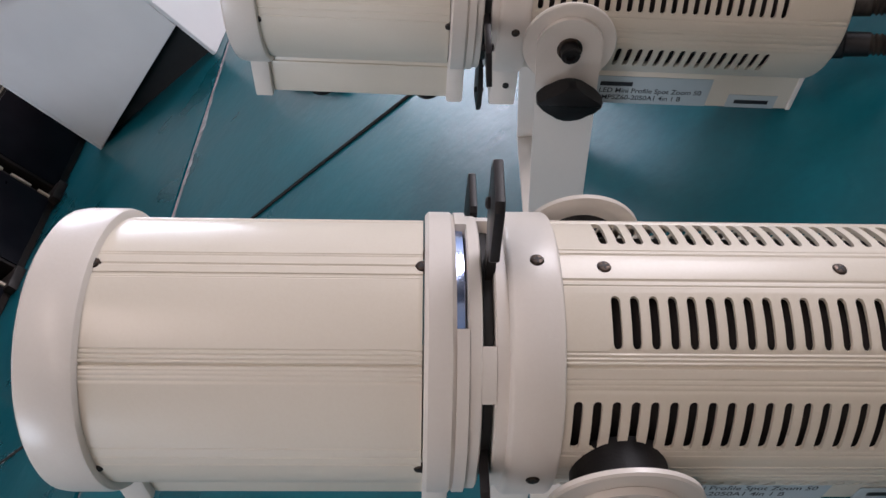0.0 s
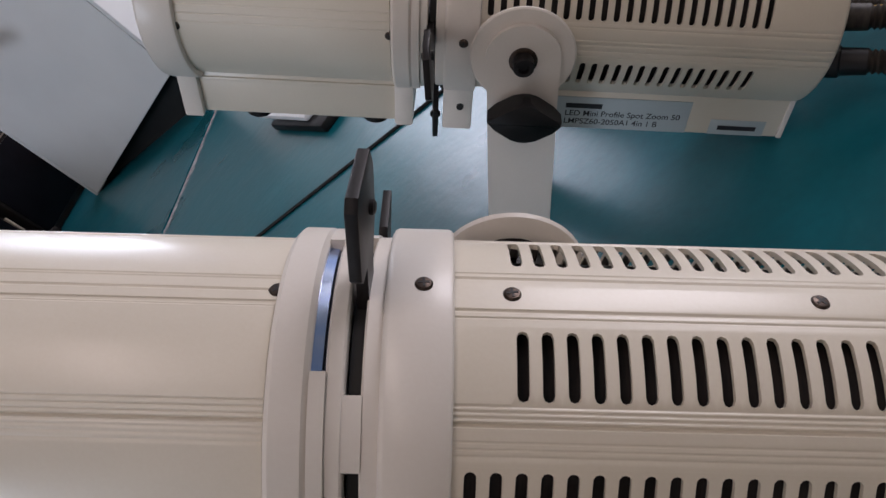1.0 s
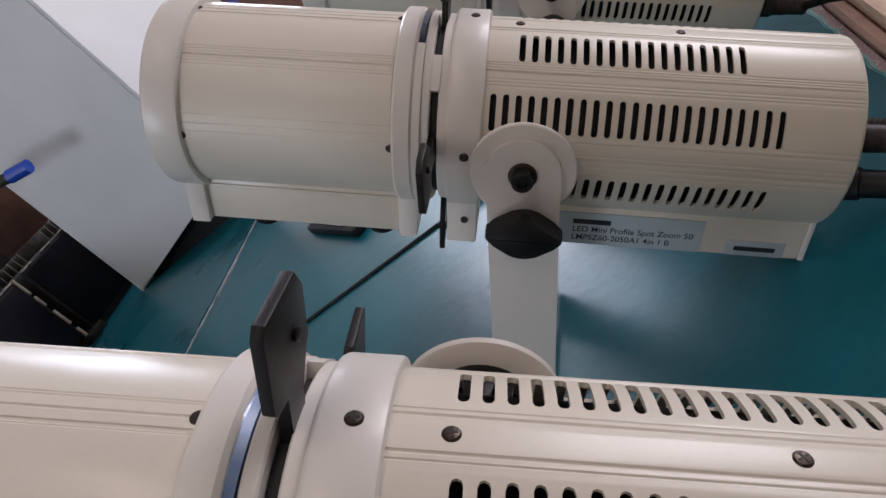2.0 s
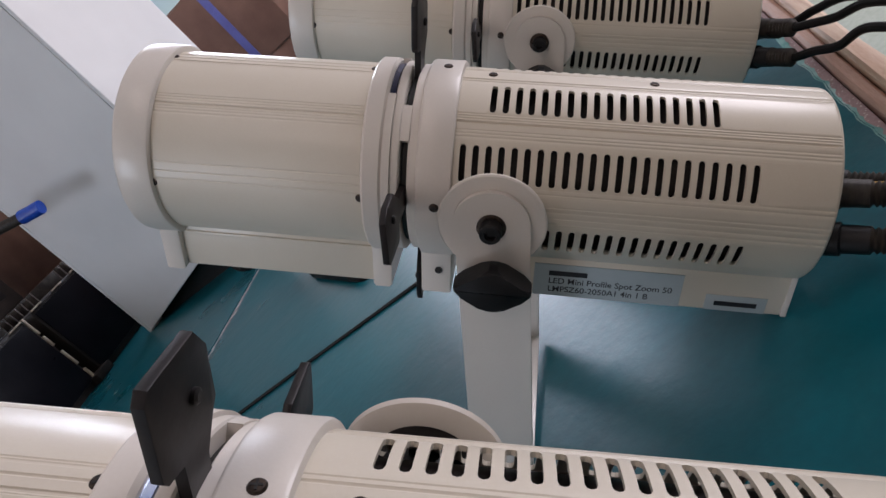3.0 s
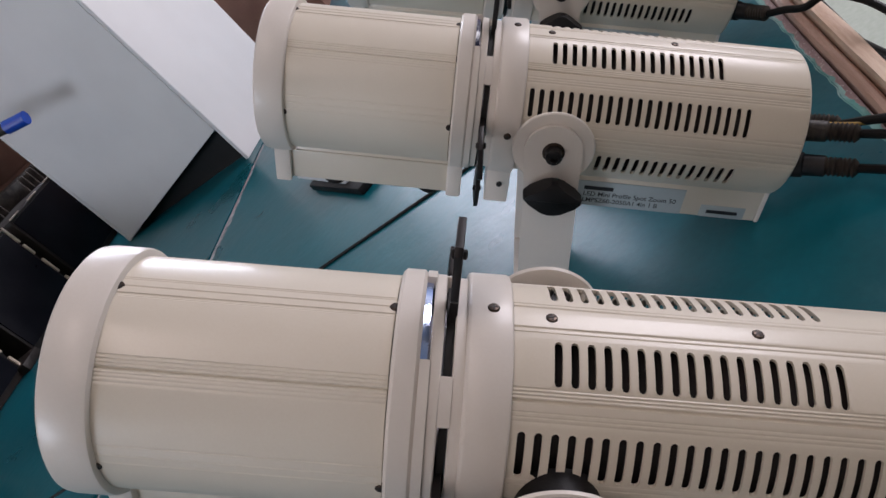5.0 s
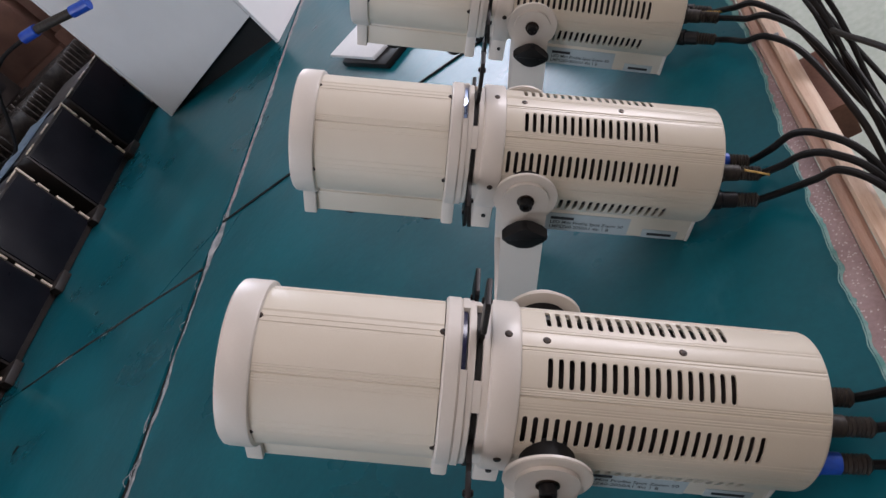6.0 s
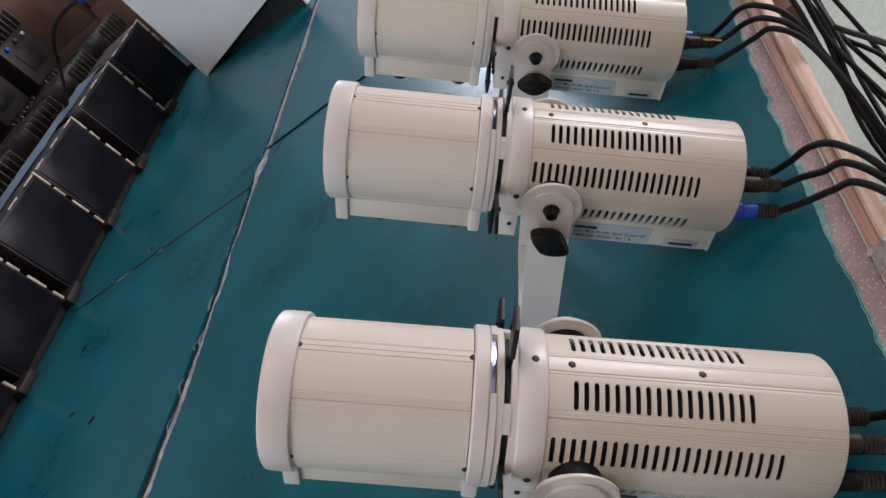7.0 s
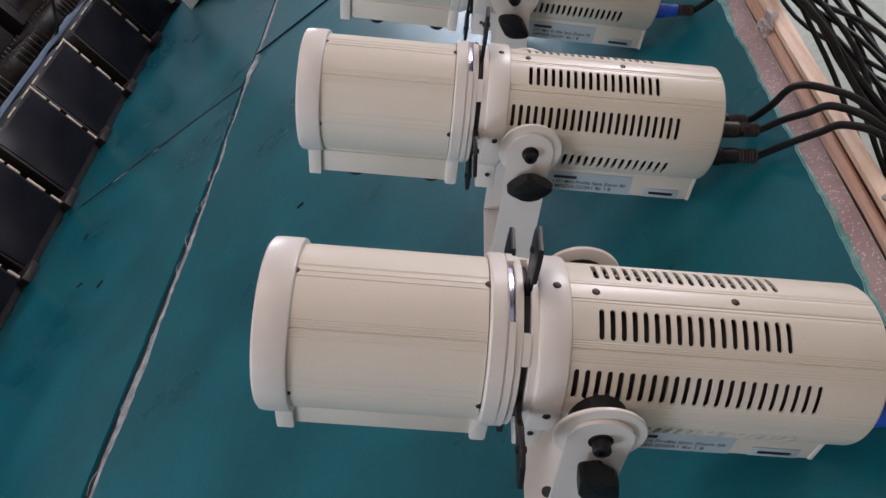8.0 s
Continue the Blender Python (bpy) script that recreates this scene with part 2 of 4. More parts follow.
def tube(points, radius, seg=10, per=8, bm=None):
    """A round cord along a smooth line through the points. radius: a number or a function of 0..1."""
    bm = bm or bmesh.new()
    line = smooth_path(points, per)
    side = Vector((0.3, 0.9, 0.2))
    rings = []
    for i, p in enumerate(line):
        way = (line[min(i + 1, len(line) - 1)] - line[max(i - 1, 0)]).normalized()
        u = way.cross(side).normalized()
        side = u.cross(way).normalized()
        r = radius(i / (len(line) - 1)) if callable(radius) else radius
        rings.append([bm.verts.new(p + r * (math.cos(2 * math.pi * k / seg) * u + math.sin(2 * math.pi * k / seg) * side)) for k in range(seg)])
    for p, q in zip(rings, rings[1:]):
        for k in range(seg):
            bm.faces.new((p[k], p[(k + 1) % seg], q[(k + 1) % seg], q[k]))
    bm.faces.new(rings[0])
    bm.faces.new(rings[-1])
    return bm


def text_mesh(name, body, size, mat):
    cu = bpy.data.curves.new(name, "FONT")
    cu.body, cu.size = body, size
    cu.offset = size * 0.012
    ob = new(name, cu)
    bpy.context.view_layer.update()
    me = bpy.data.meshes.new_from_object(ob.evaluated_get(bpy.context.evaluated_depsgraph_get()))
    bpy.data.objects.remove(ob)
    me.materials.clear()
    me.materials.append(mat)
    return me


# ---- hall ----
FLOOR_Z = -0.80
WEST_X, TOP_Z = -5.0, 2.75
solid("floor", box(WEST_X, EAST_X, SOUTH_Y, NORTH_Y, FLOOR_Z - 0.1, FLOOR_Z), HALLFLOOR, "pale green painted concrete workshop floor, worn", "floor", kind="structure")
solid("ceiling", box(WEST_X, EAST_X, SOUTH_Y, NORTH_Y, TOP_Z, TOP_Z + 0.1), PLASTER, "greyish plastered ceiling of the workshop", "ceiling", kind="structure")
solid("wall_west", box(WEST_X - 0.12, WEST_X, SOUTH_Y, NORTH_Y, FLOOR_Z, TOP_Z), PLASTER, "greyish plastered workshop wall", "wall", kind="structure")


def window_wall(name, along, fixed, centres, half, z0, z1, span):
    """A wall with openings right through it, and framed windows in them."""
    bm = bmesh.new()

    def slab(a, b, c, d):
        if along == "x":
            box(a, b, fixed, fixed + 0.12, c, d, bm=bm)
        else:
            box(fixed, fixed + 0.12, a, b, c, d, bm=bm)
    slab(span[0], span[1], FLOOR_Z, z0)
    slab(span[0], span[1], z1, TOP_Z)
    cuts = [span[0]] + [v for w in centres for v in (w - half, w + half)] + [span[1]]
    for a, b in zip(cuts[0::2], cuts[1::2]):
        slab(a, b, z0, z1)
    solid(name, bm, PLASTER, "greyish plastered window wall of the workshop", "wall", kind="structure")


window_wall("wall_north", "x", NORTH_Y, WINDOWS, 0.46, 0.5, 2.17, (WEST_X, EAST_X))
window_wall("wall_south", "x", SOUTH_Y - 0.12, [SOUTH_FILL_WINDOW], 0.80, 0.55, 2.15, (WEST_X, EAST_X))
window_wall("wall_east", "y", EAST_X, [EAST_WINDOW], 0.80, 0.55, 2.15, (SOUTH_Y, NORTH_Y))
for i, (wx, wy, turn, half, z0, z1) in enumerate([(w, NORTH_Y + 0.03, 0, 0.46, 0.5, 2.17) for w in WINDOWS] + [(EAST_X + 0.03, EAST_WINDOW, 90, 0.80, 0.55, 2.15), (SOUTH_FILL_WINDOW, SOUTH_Y - 0.11, 0, 0.80, 0.55, 2.15)]):
    w = thing("window_%d" % (i + 1), pose(wx, wy, z0, 0, 0, turn), "white framed workshop window letting in daylight", "window", kind="structure")
    h = z1 - z0
    for a, b, c, d in ((-half, -half + 0.05, 0, h), (half - 0.05, half, 0, h), (-half + 0.05, half - 0.05, 0, 0.05), (-half + 0.05, half - 0.05, h - 0.05, h), (-0.02, 0.02, 0.05, h - 0.05)):
        part("window_frame", box(a, b, 0.02, 0.07, c, d), PLASTER, w)
for tx, ty in TUBES:
    t = thing("ceiling_light", pose(tx, ty, 2.64), "white fluorescent batten lamp fixed under the ceiling", "ceiling lamp", group="ceiling lamps")
    part("housing", box(-0.09, 0.09, -0.65, 0.65, 0.0, 0.11, 0.01), PLASTER, t)

# ---- benches ----
SEAM = -0.840
EDGE = 0.188


near_bench = thing("workbench", pose(0, 0, 0), "long workbench of speckled brown board with a pine batten edge", "workbench")
part("table_board", prism([(SEAM + 0.004, -2.4), (0.1885, -2.4), (0.2445, 3.2), (SEAM + 0.004, 3.2)], -0.03, 0.0, "Z", 0.001), BOARD, near_bench, "speckled brown laminated board")


def batten(x0, x1, z0, z1, seed, amp):
    """A long lath with knocked, uneven arrises."""
    bm = bmesh.new()
    n = 220
    prev = None
    for k in range(n + 1):
        y = -2.4 + 5.6 * k / n
        dx = 0.010 * (y + 0.15)
        w = [amp * noise.noise((j * 7.3 + seed, y * 9.0, 1.7)) for j in range(6)]
        c = 0.003
        ring = [bm.verts.new(v) for v in ((x0 + dx, y, z0), (x0 + dx + w[0], y, z1 - c + w[1]), (x0 + dx + c + w[0], y, z1 + w[1]),
                                          (x1 + dx - c + w[2], y, z1 + w[3]), (x1 + dx + w[4], y, z1 - c + w[5]), (x1 + dx, y, z0))]
        if prev:
            for a in range(6):
                bm.faces.new((prev[a], prev[(a + 1) % 6], ring[(a + 1) % 6], ring[a]))
        else:
            bm.faces.new(ring)
        prev = ring
    bm.faces.new(prev)
    return bm


part("inner_batten", batten(0.2125, 0.2240, -0.03, 0.008, 2.0, 0.0014), WOODIN, near_bench, "weathered brown inner batten")
part("outer_batten", batten(0.2248, 0.2400, -0.045, 0.016, 5.0, 0.0018), WOOD, near_bench, "raw pine outer batten with worn edge")
for yy in (-2.2, 0.4, 3.0):
    for xx in (SEAM + 0.08, 0.14):
        part("leg", box(xx - 0.03, xx + 0.03, yy - 0.03, yy + 0.03, FLOOR_Z, -0.03, 0.003), GREYMETAL, near_bench)
far_bench = thing("workbench", pose(0, 0, 0), "second workbench pushed against the first, under teal matting", "workbench")
part("table_board", box(-3.2, SEAM - 0.004, -2.4, 3.2, -0.036, -0.006, 0.001), BOARD, far_bench)
for yy in (-2.2, 0.4, 3.0):
    for xx in (-3.1, SEAM - 0.08):
        part("leg", box(xx - 0.03, xx + 0.03, yy - 0.03, yy + 0.03, FLOOR_Z, -0.036, 0.003), GREYMETAL, far_bench)


def joint_y(x):
    """The cross joint between the mats: runs a little askew."""
    return (0.700 + 0.045 * x if x > SEAM else 0.575 + 0.04 * x) + 0.003 * math.sin(9 * x)


def mat_sheet(xs, low, high, z0, z1, left=None, right=None):
    """A thick sheet between two lines low(x) and high(x) with slightly wavy side edges, as a grid with a rim."""
    bm = bmesh.new()
    n = 420
    rows = []
    for x in xs:
        row = []
        for k in range(n + 1):
            t = k / n
            y = low(x) * (1 - t) + high(x) * t
            xx = x
            if left and x == xs[0]:
                xx = left(y)
            if right and x == xs[-1]:
                xx = right(y)
            row.append((xx, y))
        rows.append(row)
    top = [[bm.verts.new((x, y, z1)) for x, y in r] for r in rows]
    bot = [[bm.verts.new((x, y, z0)) for x, y in r] for r in rows]
    for i in range(len(rows) - 1):
        for k in range(n):
            bm.faces.new((top[i][k], top[i + 1][k], top[i + 1][k + 1], top[i][k + 1]))
            bm.faces.new((bot[i][k], bot[i][k + 1], bot[i + 1][k + 1], bot[i + 1][k]))
    for k in range(n):
        bm.faces.new((top[0][k], top[0][k + 1], bot[0][k + 1], bot[0][k]))
        bm.faces.new((top[-1][k], bot[-1][k], bot[-1][k + 1], top[-1][k + 1]))
    for i in range(len(rows) - 1):
        bm.faces.new((top[i][0], bot[i][0], bot[i + 1][0], top[i + 1][0]))
        bm.faces.new((top[i][-1], top[i + 1][-1], bot[i + 1][-1], bot[i][-1]))
    return bm


ZT = 0.0025


def seam_line(y):
    return SEAM + 0.004 * noise.noise((0, y * 3.0, 4.0)) + 0.012 * min(1.0, max(0.0, (y - 0.55) / 0.2)) - 0.06 * max(0.0, -0.05 - y) + 0.002 * noise.noise((0, y * 22.0, 9.0))


def rag(y):
    return EDGE + 0.06 * min(0.35, max(0.0, y + 0.1)) + 0.004 * noise.noise((0, y * 5.0, 2.0)) + 0.0028 * noise.noise((0, y * 31.0, 6.0)) + 0.0020 * noise.noise((0, y * 75.0, 1.0))


def steps(a, b, n):
    return [a + (b - a) * k / n for k in range(n + 1)]


right_xs, left_xs = steps(SEAM, EDGE, 14), steps(-3.2, SEAM, 14)
for xs, low, high, z0, z1, lft, rgt, words in (
        (right_xs, lambda x: -2.4, lambda x: joint_y(x) - 0.0022, 0.0002, ZT, lambda y: seam_line(y) + 0.0060, rag, "teal rubber bench mat with a frayed edge"),
        (right_xs, lambda x: joint_y(x) + 0.0022, lambda x: 3.2, 0.0002, ZT, lambda y: seam_line(y) + 0.0060, rag, "teal rubber bench mat lying behind a cross joint"),
        (left_xs, lambda x: -2.4, lambda x: joint_y(x) - 0.0022, -0.0050, 0.0, None, lambda y: seam_line(y) - 0.0160 - 0.010 * min(1.0, max(0.0, (0.3 - y) / 0.5)), "teal rubber mat on the second bench"),
        (left_xs, lambda x: joint_y(x) + 0.0022, lambda x: 3.2, -0.0050, 0.0, None, lambda y: seam_line(y) - 0.0160 - 0.010 * min(1.0, max(0.0, (0.3 - y) / 0.5)), "teal rubber mat on the second bench by the cabinet")):
    solid("bench_mat", mat_sheet(xs, low, high, z0, z1, lft, rgt), MAT, words, "bench mat", group="mats on the benches")
# dark strip stands in for the shade down in the bench gap
solid("gap_shade", box(SEAM - 0.0900, SEAM + 0.0035, -2.4, 3.2, -0.0058, -0.0051), DARK, "dark strip standing in for the shade down between the benches", "strip")
# pale torn lip along the mat's edge and the fibre that sticks up out of the seam
bm = bmesh.new()
prev = None
for k in range(1401):
    y = -2.4 + 5.6 * k / 1400
    w = 0.0014 + 0.0045 * max(0.0, noise.noise((1, y * 7, 3)) + 0.15) + 0.0045 * max(0.0, noise.noise((1, y * 120, 8)))
    ring = [bm.verts.new(v) for v in ((rag(y) - 0.0015, y, ZT + 0.0003), (rag(y) + w * 0.5, y, ZT - 0.0005), (rag(y) + w, y, 0.0012), (rag(y) - 0.0005, y, 0.0008))]
    if prev:
        for a in range(4):
            bm.faces.new((prev[a], prev[(a + 1) % 4], ring[(a + 1) % 4], ring[a]))
    prev = ring
solid("torn_mat_lip", bm, MATEDGE, "pale torn lip along the edge of the bench mat", "mat edge")
bm = bmesh.new()
prev = None
for k in range(701):
    y = -2.4 + 5.6 * k / 700
    w = 0.0028 + 0.0032 * min(1.0, max(0.0, (0.45 - y) / 0.5)) + 0.0085 * max(0.0, noise.noise((1, y * 4.1, 3)) + 0.22) + 0.0060 * abs(noise.noise((1, y * 35, 8))) + 0.009 * math.exp(-((y - 0.60) / 0.035) ** 2)
    h = 0.0020 + 0.008 * abs(noise.noise((2, y * 9, 5)))
    x = seam_line(y) + 0.0065 + 0.006 * noise.noise((1, y * 11, 7)) + 0.002 * noise.noise((1, y * 45, 9))
    ring = [bm.verts.new(v) for v in ((x - w, y, 0.0005), (x - w * 0.3, y, 0.0022 + h * 0.20), (x + w * 0.4, y, ZT + h * 0.15), (x + w, y, ZT + 0.0004), (x, y, 0.0))]
    if prev:
        for a in range(5):
            bm.faces.new((prev[a], prev[(a + 1) % 5], ring[(a + 1) % 5], ring[a]))
    prev = ring
solid("joint_line", tube([(x, joint_y(x) + 0.0012 * math.sin(23 * x), 0.0002) for x in steps(-1.50, SEAM - 0.012, 24)], 0.0030, 6), DARK, "dark line filling the cross joint of the mats", "grime")
strands = bmesh.new()
rnd = random.Random(5)
for k in range(26):
    y = rnd.uniform(-0.75, 1.5)
    x = seam_line(y) + rnd.uniform(-0.010, 0.010)
    reach = rnd.uniform(0.015, 0.05)
    tube([(x, y, 0.003), (x + rnd.uniform(-0.005, 0.005), y + reach * 0.5, 0.006 + rnd.uniform(0, 0.003)), (x + rnd.uniform(-0.007, 0.007), y + reach, 0.004)], 0.0007, 5, 5, strands)
solid("loose_fibres", strands, SCUFF, "thin grey threads frayed out of the bench seam", "threads", kind="stuff")
solid("seam_fibre", bm, SCUFF, "frayed grey fibre sticking out of the seam between benches", "frayed seam")

# ---- the profile spotlights ----
R_TUBE, R_BODY, R_RING = 0.0523, 0.0530, 0.0563
SLOTS = ((103.2, 123.8, -0.0048, 18), (56.2, 76.8, -0.0048, 18), (15.2, 36.6, -0.0181, 23), (-32.0, -11.8, -0.0181, 23),
         (143.4, 164.8, -0.0181, 23), (191.8, 212.0, -0.0181, 23))
PITCH = 0.00666
TAIL = 0.1700


def groove_depth(a, grooves):
    d = 0.0
    for at, half, deep in grooves:
        x = abs((a - at + 180) % 360 - 180)
        if x < half:
            d = max(d, deep * (1 - (x / half) ** 2))
    return d


def mirrored(gs):
    return gs + [(180 - a, h, d) for a, h, d in gs]


BODY_GROOVES = mirrored([(96.5, 0.8, 0.0005), (83.5, 0.8, 0.0005), (81.0, 0.5, 0.0003), (55.0, 0.6, 0.0004), (53.4, 0.6, 0.0004), (51.8, 0.6, 0.0004),
                         (49.8, 0.9, 0.0011), (45.0, 0.5, 0.00025), (43.0, 0.5, 0.00025), (41.0, 0.5, 0.0002), (14.5, 0.6, 0.0003), (11.5, 0.6, 0.0003),
                         (4.0, 0.6, 0.0003), (1.0, 0.6, 0.00025), (-3.0, 0.5, 0.0003), (-7.0, 0.5, 0.0003)])
TUBE_GROOVES = mirrored([(95.0, 0.7, 0.00045), (90.0, 0.7, 0.00045), (85.5, 0.6, 0.00045), (84.0, 0.5, 0.0003), (55.2, 0.5, 0.0003), (53.4, 0.5, 0.0003), (51.6, 0.5, 0.0003),
                         (49.7, 0.8, 0.0009), (48.6, 0.5, 0.0002), (47.3, 0.5, 0.0002), (45.5, 0.5, 0.0002), (43.5, 0.5, 0.0002), (14.0, 0.6, 0.0003), (8.5, 0.6, 0.0003), (3.5, 0.6, 0.0003)])


def ring_angles(grooves, extra=()):
    angles = {round(k * 3.0, 2) % 360 for k in range(120)} | {round(e, 2) % 360 for e in extra}
    for at, half, _ in grooves:
        angles |= {round(v, 2) % 360 for v in (at - half, at - half / 2, at, at + half / 2, at + half)}
    return sorted(angles)


def on_barrel(x, a, r):
    return (x, -r * math.cos(radians(a)), r * math.sin(radians(a)))


def grooved_barrel(x0, x1, radius, grooves, wall=0.002):
    angles = ring_angles(grooves)
    bm = bmesh.new()
    rings = []
    for x, inset, follow in ((x0, wall, 0), (x0, 0.0, 1), (x1, 0.0, 1), (x1, wall, 0)):
        rings.append([bm.verts.new(on_barrel(x, a, radius - inset - follow * groove_depth(a, grooves))) for a in angles])
    n = len(angles)
    for p, q in zip(rings, rings[1:]):
        for k in range(n):
            bm.faces.new((p[k], p[(k + 1) % n], q[(k + 1) % n], q[k]))
    return bm


def slotted_barrel(x0, x1, radius, grooves, rows, wall=0.0016, width=0.0033):
    """The rear housing: grooved lengthwise, with rows of round-ended cooling slots cut through the sheet."""
    edges = [v for a0, a1, *_ in rows for v in (a0 - 1.2, a1 + 1.2)]
    angles = ring_angles(grooves, edges)
    bm = bmesh.new()
    cache = {}

    def vert(x, a, r):
        key = (round(x, 6), round(a % 360, 3), round(r, 6))
        if key not in cache:
            cache[key] = bm.verts.new(on_barrel(x, a, r))
        return cache[key]

    def rad(a):
        return radius - groove_depth(a, grooves)

    spans = [((a0 - 1.2) % 360, (a1 + 1.2) % 360, a0, a1, s, n) for a0, a1, s, n in rows]

    def row_of(a):
        for lo, hi, a0, a1, s, n in spans:
            if (lo <= a < hi) if lo < hi else (a >= lo or a < hi):
                return lo, a0, a1, s, n
        return None

    done = set()
    count = len(angles)
    for i, a in enumerate(angles):
        b = angles[(i + 1) % count]
        row = row_of(a + 1e-4)
        if not row:
            bm.faces.new((vert(x0, a, rad(a)), vert(x1, a, rad(a)), vert(x1, b, rad(b)), vert(x0, b, rad(b))))
            continue
        lo, a0, a1, s, n = row
        xs, xe = s - PITCH / 2, s + (n - 0.5) * PITCH
        for u, v in ((x0, xs), (xe, x1)):
            if v - u > 1e-6:
                bm.faces.new((vert(u, a, rad(a)), vert(v, a, rad(a)), vert(v, b, rad(b)), vert(u, b, rad(b))))
        if lo in done:
            continue
        done.add(lo)
        side = [t for t in angles if (t - lo) % 360 <= (a1 - a0 + 2.4) + 1e-3]
        side.sort(key=lambda t: (t - lo) % 360)
        m = len(side)
        for k in range(n):
            xc = s + k * PITCH
            half = width / 2
            span = math.radians(a1 - a0) * radius
            outline = []
            for j in range(m):
                d = span * (1 - math.cos(math.pi * j / (m - 1))) / 2
                e = min(d, span - d)
                w = half if e >= half else math.sqrt(max(0.0, half * half - (half - e) ** 2))
                outline.append((w, a0 + (a1 - a0) * d / span))
            for sign in (-1, 1):
                outer = [vert(xc + sign * PITCH / 2, t, rad(t)) for t in side]
                inner = [vert(xc + sign * w, t, radius) for w, t in outline]
                deep = [vert(xc + sign * w, t, radius - wall) for w, t in outline]
                for j in range(m - 1):
                    for quad in ((outer[j], outer[j + 1], inner[j + 1], inner[j]), (inner[j], inner[j + 1], deep[j + 1], deep[j])):
                        if len(set(quad)) == 4:
                            bm.faces.new(quad)
            for j, t in ((0, side[0]), (m - 1, side[-1])):
                tip = vert(xc, outline[j][1], radius)
                bm.faces.new((vert(xc - PITCH / 2, t, rad(t)), tip, vert(xc + PITCH / 2, t, rad(t))))
    # rolled rim at the tail
    lip = [vert(x1, a, rad(a)) for a in angles]
    for dx, dr in ((0.0012, 0.0003), (0.0022, 0.0012), (0.0026, 0.0026), (0.0, 0.003)):
        ring = [vert(x1 + dx, a, radius - dr) for a in angles]
        for k in range(count):
            bm.faces.new((lip[k], lip[(k + 1) % count], ring[(k + 1) % count], ring[k]))
        lip = ring
    return bm


def arc_band(x0, x1, r0, r1, a0, a1, n=24, bm=None):
    """A curved bar of the barrel between two angles."""
    bm = bm or bmesh.new()
    prev = None
    for k in range(n + 1):
        a = a0 + (a1 - a0) * k / n
        ring = [bm.verts.new(on_barrel(x, a, r)) for x, r in ((x0, r0), (x0, r1), (x1, r1), (x1, r0))]
        if prev:
            for j in range(4):
                bm.faces.new((prev[j], prev[(j + 1) % 4], ring[(j + 1) % 4], ring[j]))
        else:
            bm.faces.new(ring)
        prev = ring
    bm.faces.new(prev)
    return bm


def bracket_ring(x0, x1, radius, inner, foot_half, foot_z, bevel=0.0015):
    """A cast ring that widens into a square foot underneath."""
    outline = []
    top = []
    a_stop = math.degrees(math.acos(min(1.0, foot_half / radius)))
    for k in range(73):
        a = -a_stop + (180 + 2 * a_stop) * k / 72
        outline.append((-radius * math.cos(radians(a)), radius * math.sin(radians(a))))
    outline += [(foot_half, foot_z), (-foot_half, foot_z)]
    bm = bmesh.new()
    n = len(outline)
    hole = [(-inner * math.cos(2 * math.pi * (k / n) - radians(a_stop)), inner * math.sin(2 * math.pi * (k / n) - radians(a_stop))) for k in range(n)]
    loops = []
    for x, pts, shrink in ((x0, hole, 0), (x0, outline, bevel), (x0 + bevel, outline, 0), (x1 - bevel, outline, 0), (x1, outline, bevel), (x1, hole, 0)):
        loop = []
        for u, v in pts:
            q = math.hypot(u, v)
            loop.append(bm.verts.new((x, u * (1 - shrink / q), v * (1 - shrink / q))))
        loops.append(loop)
    loops.append(loops[0])
    for p, q in zip(loops, loops[1:]):
        for k in range(n):
            bm.faces.new((p[k], p[(k + 1) % n], q[(k + 1) % n], q[k]))
    return bm


def screw_bm():
    """A cross-recess screw head along +z, about 5.4 mm wide."""
    bm = lathe([(-0.0008, 0.0027), (0.0003, 0.0027), (0.0010, 0.0021), (0.0012, 0.0010)], 18, "Z")
    return bm


SCREW_ME = mesh_of("screw", screw_bm(), SCREW)
cross = bmesh.new()
box(-0.0016, 0.0016, -0.00035, 0.00035, 0.0009, 0.00128, bm=cross)
box(-0.00035, 0.00035, -0.0016, 0.0016, 0.0009, 0.00130, bm=cross)
CROSS_ME = mesh_of("cross_recess", cross, DARK)


def screw_at(parent, x, a, r, name="screw"):
    m = Matrix.Translation(on_barrel(x, a, r)) @ Matrix.Rotation(radians(90 - a), 4, "X") @ Matrix.Rotation(radians(37 * x * 1000), 4, "Z")
    s = place(name, SCREW_ME, parent, m)
    place("cross_recess", CROSS_ME, s)


def handle_bm():
    """A shutter handle: thin neck out of the slot, broad grip with a thickened rim. Stands along +z, flat across y."""
    bm = bmesh.new()
    prism([(-0.0060, -0.010), (0.0060, -0.010), (0.0060, 0.014), (0.0120, 0.021), (0.0165, 0.025), (0.0165, 0.041), (0.0110, 0.048), (-0.0140, 0.049), (-0.0168, 0.046),
           (-0.0168, 0.024), (-0.0145, 0.0215), (-0.0060, 0.021)], -0.0017, 0.0017, "X", 0.0005, bm)
    bmesh.ops.transform(bm, matrix=Matrix.Diagonal((1, 0.86, 1, 1)), verts=bm.verts)
    return bm


RIVET_ME = mesh_of("rivet", lathe([(-0.0034, 0.0014), (-0.0028, 0.0022), (0.0028, 0.0022), (0.0034, 0.0014)], 12, "X", (0, 0.004, 0.0335)), BLACKSTEEL)


HANDLE_ME = mesh_of("shutter_handle", handle_bm(), BLACKSTEEL)
BOX_HALF, BOX_LOW = 0.0335, -0.0676


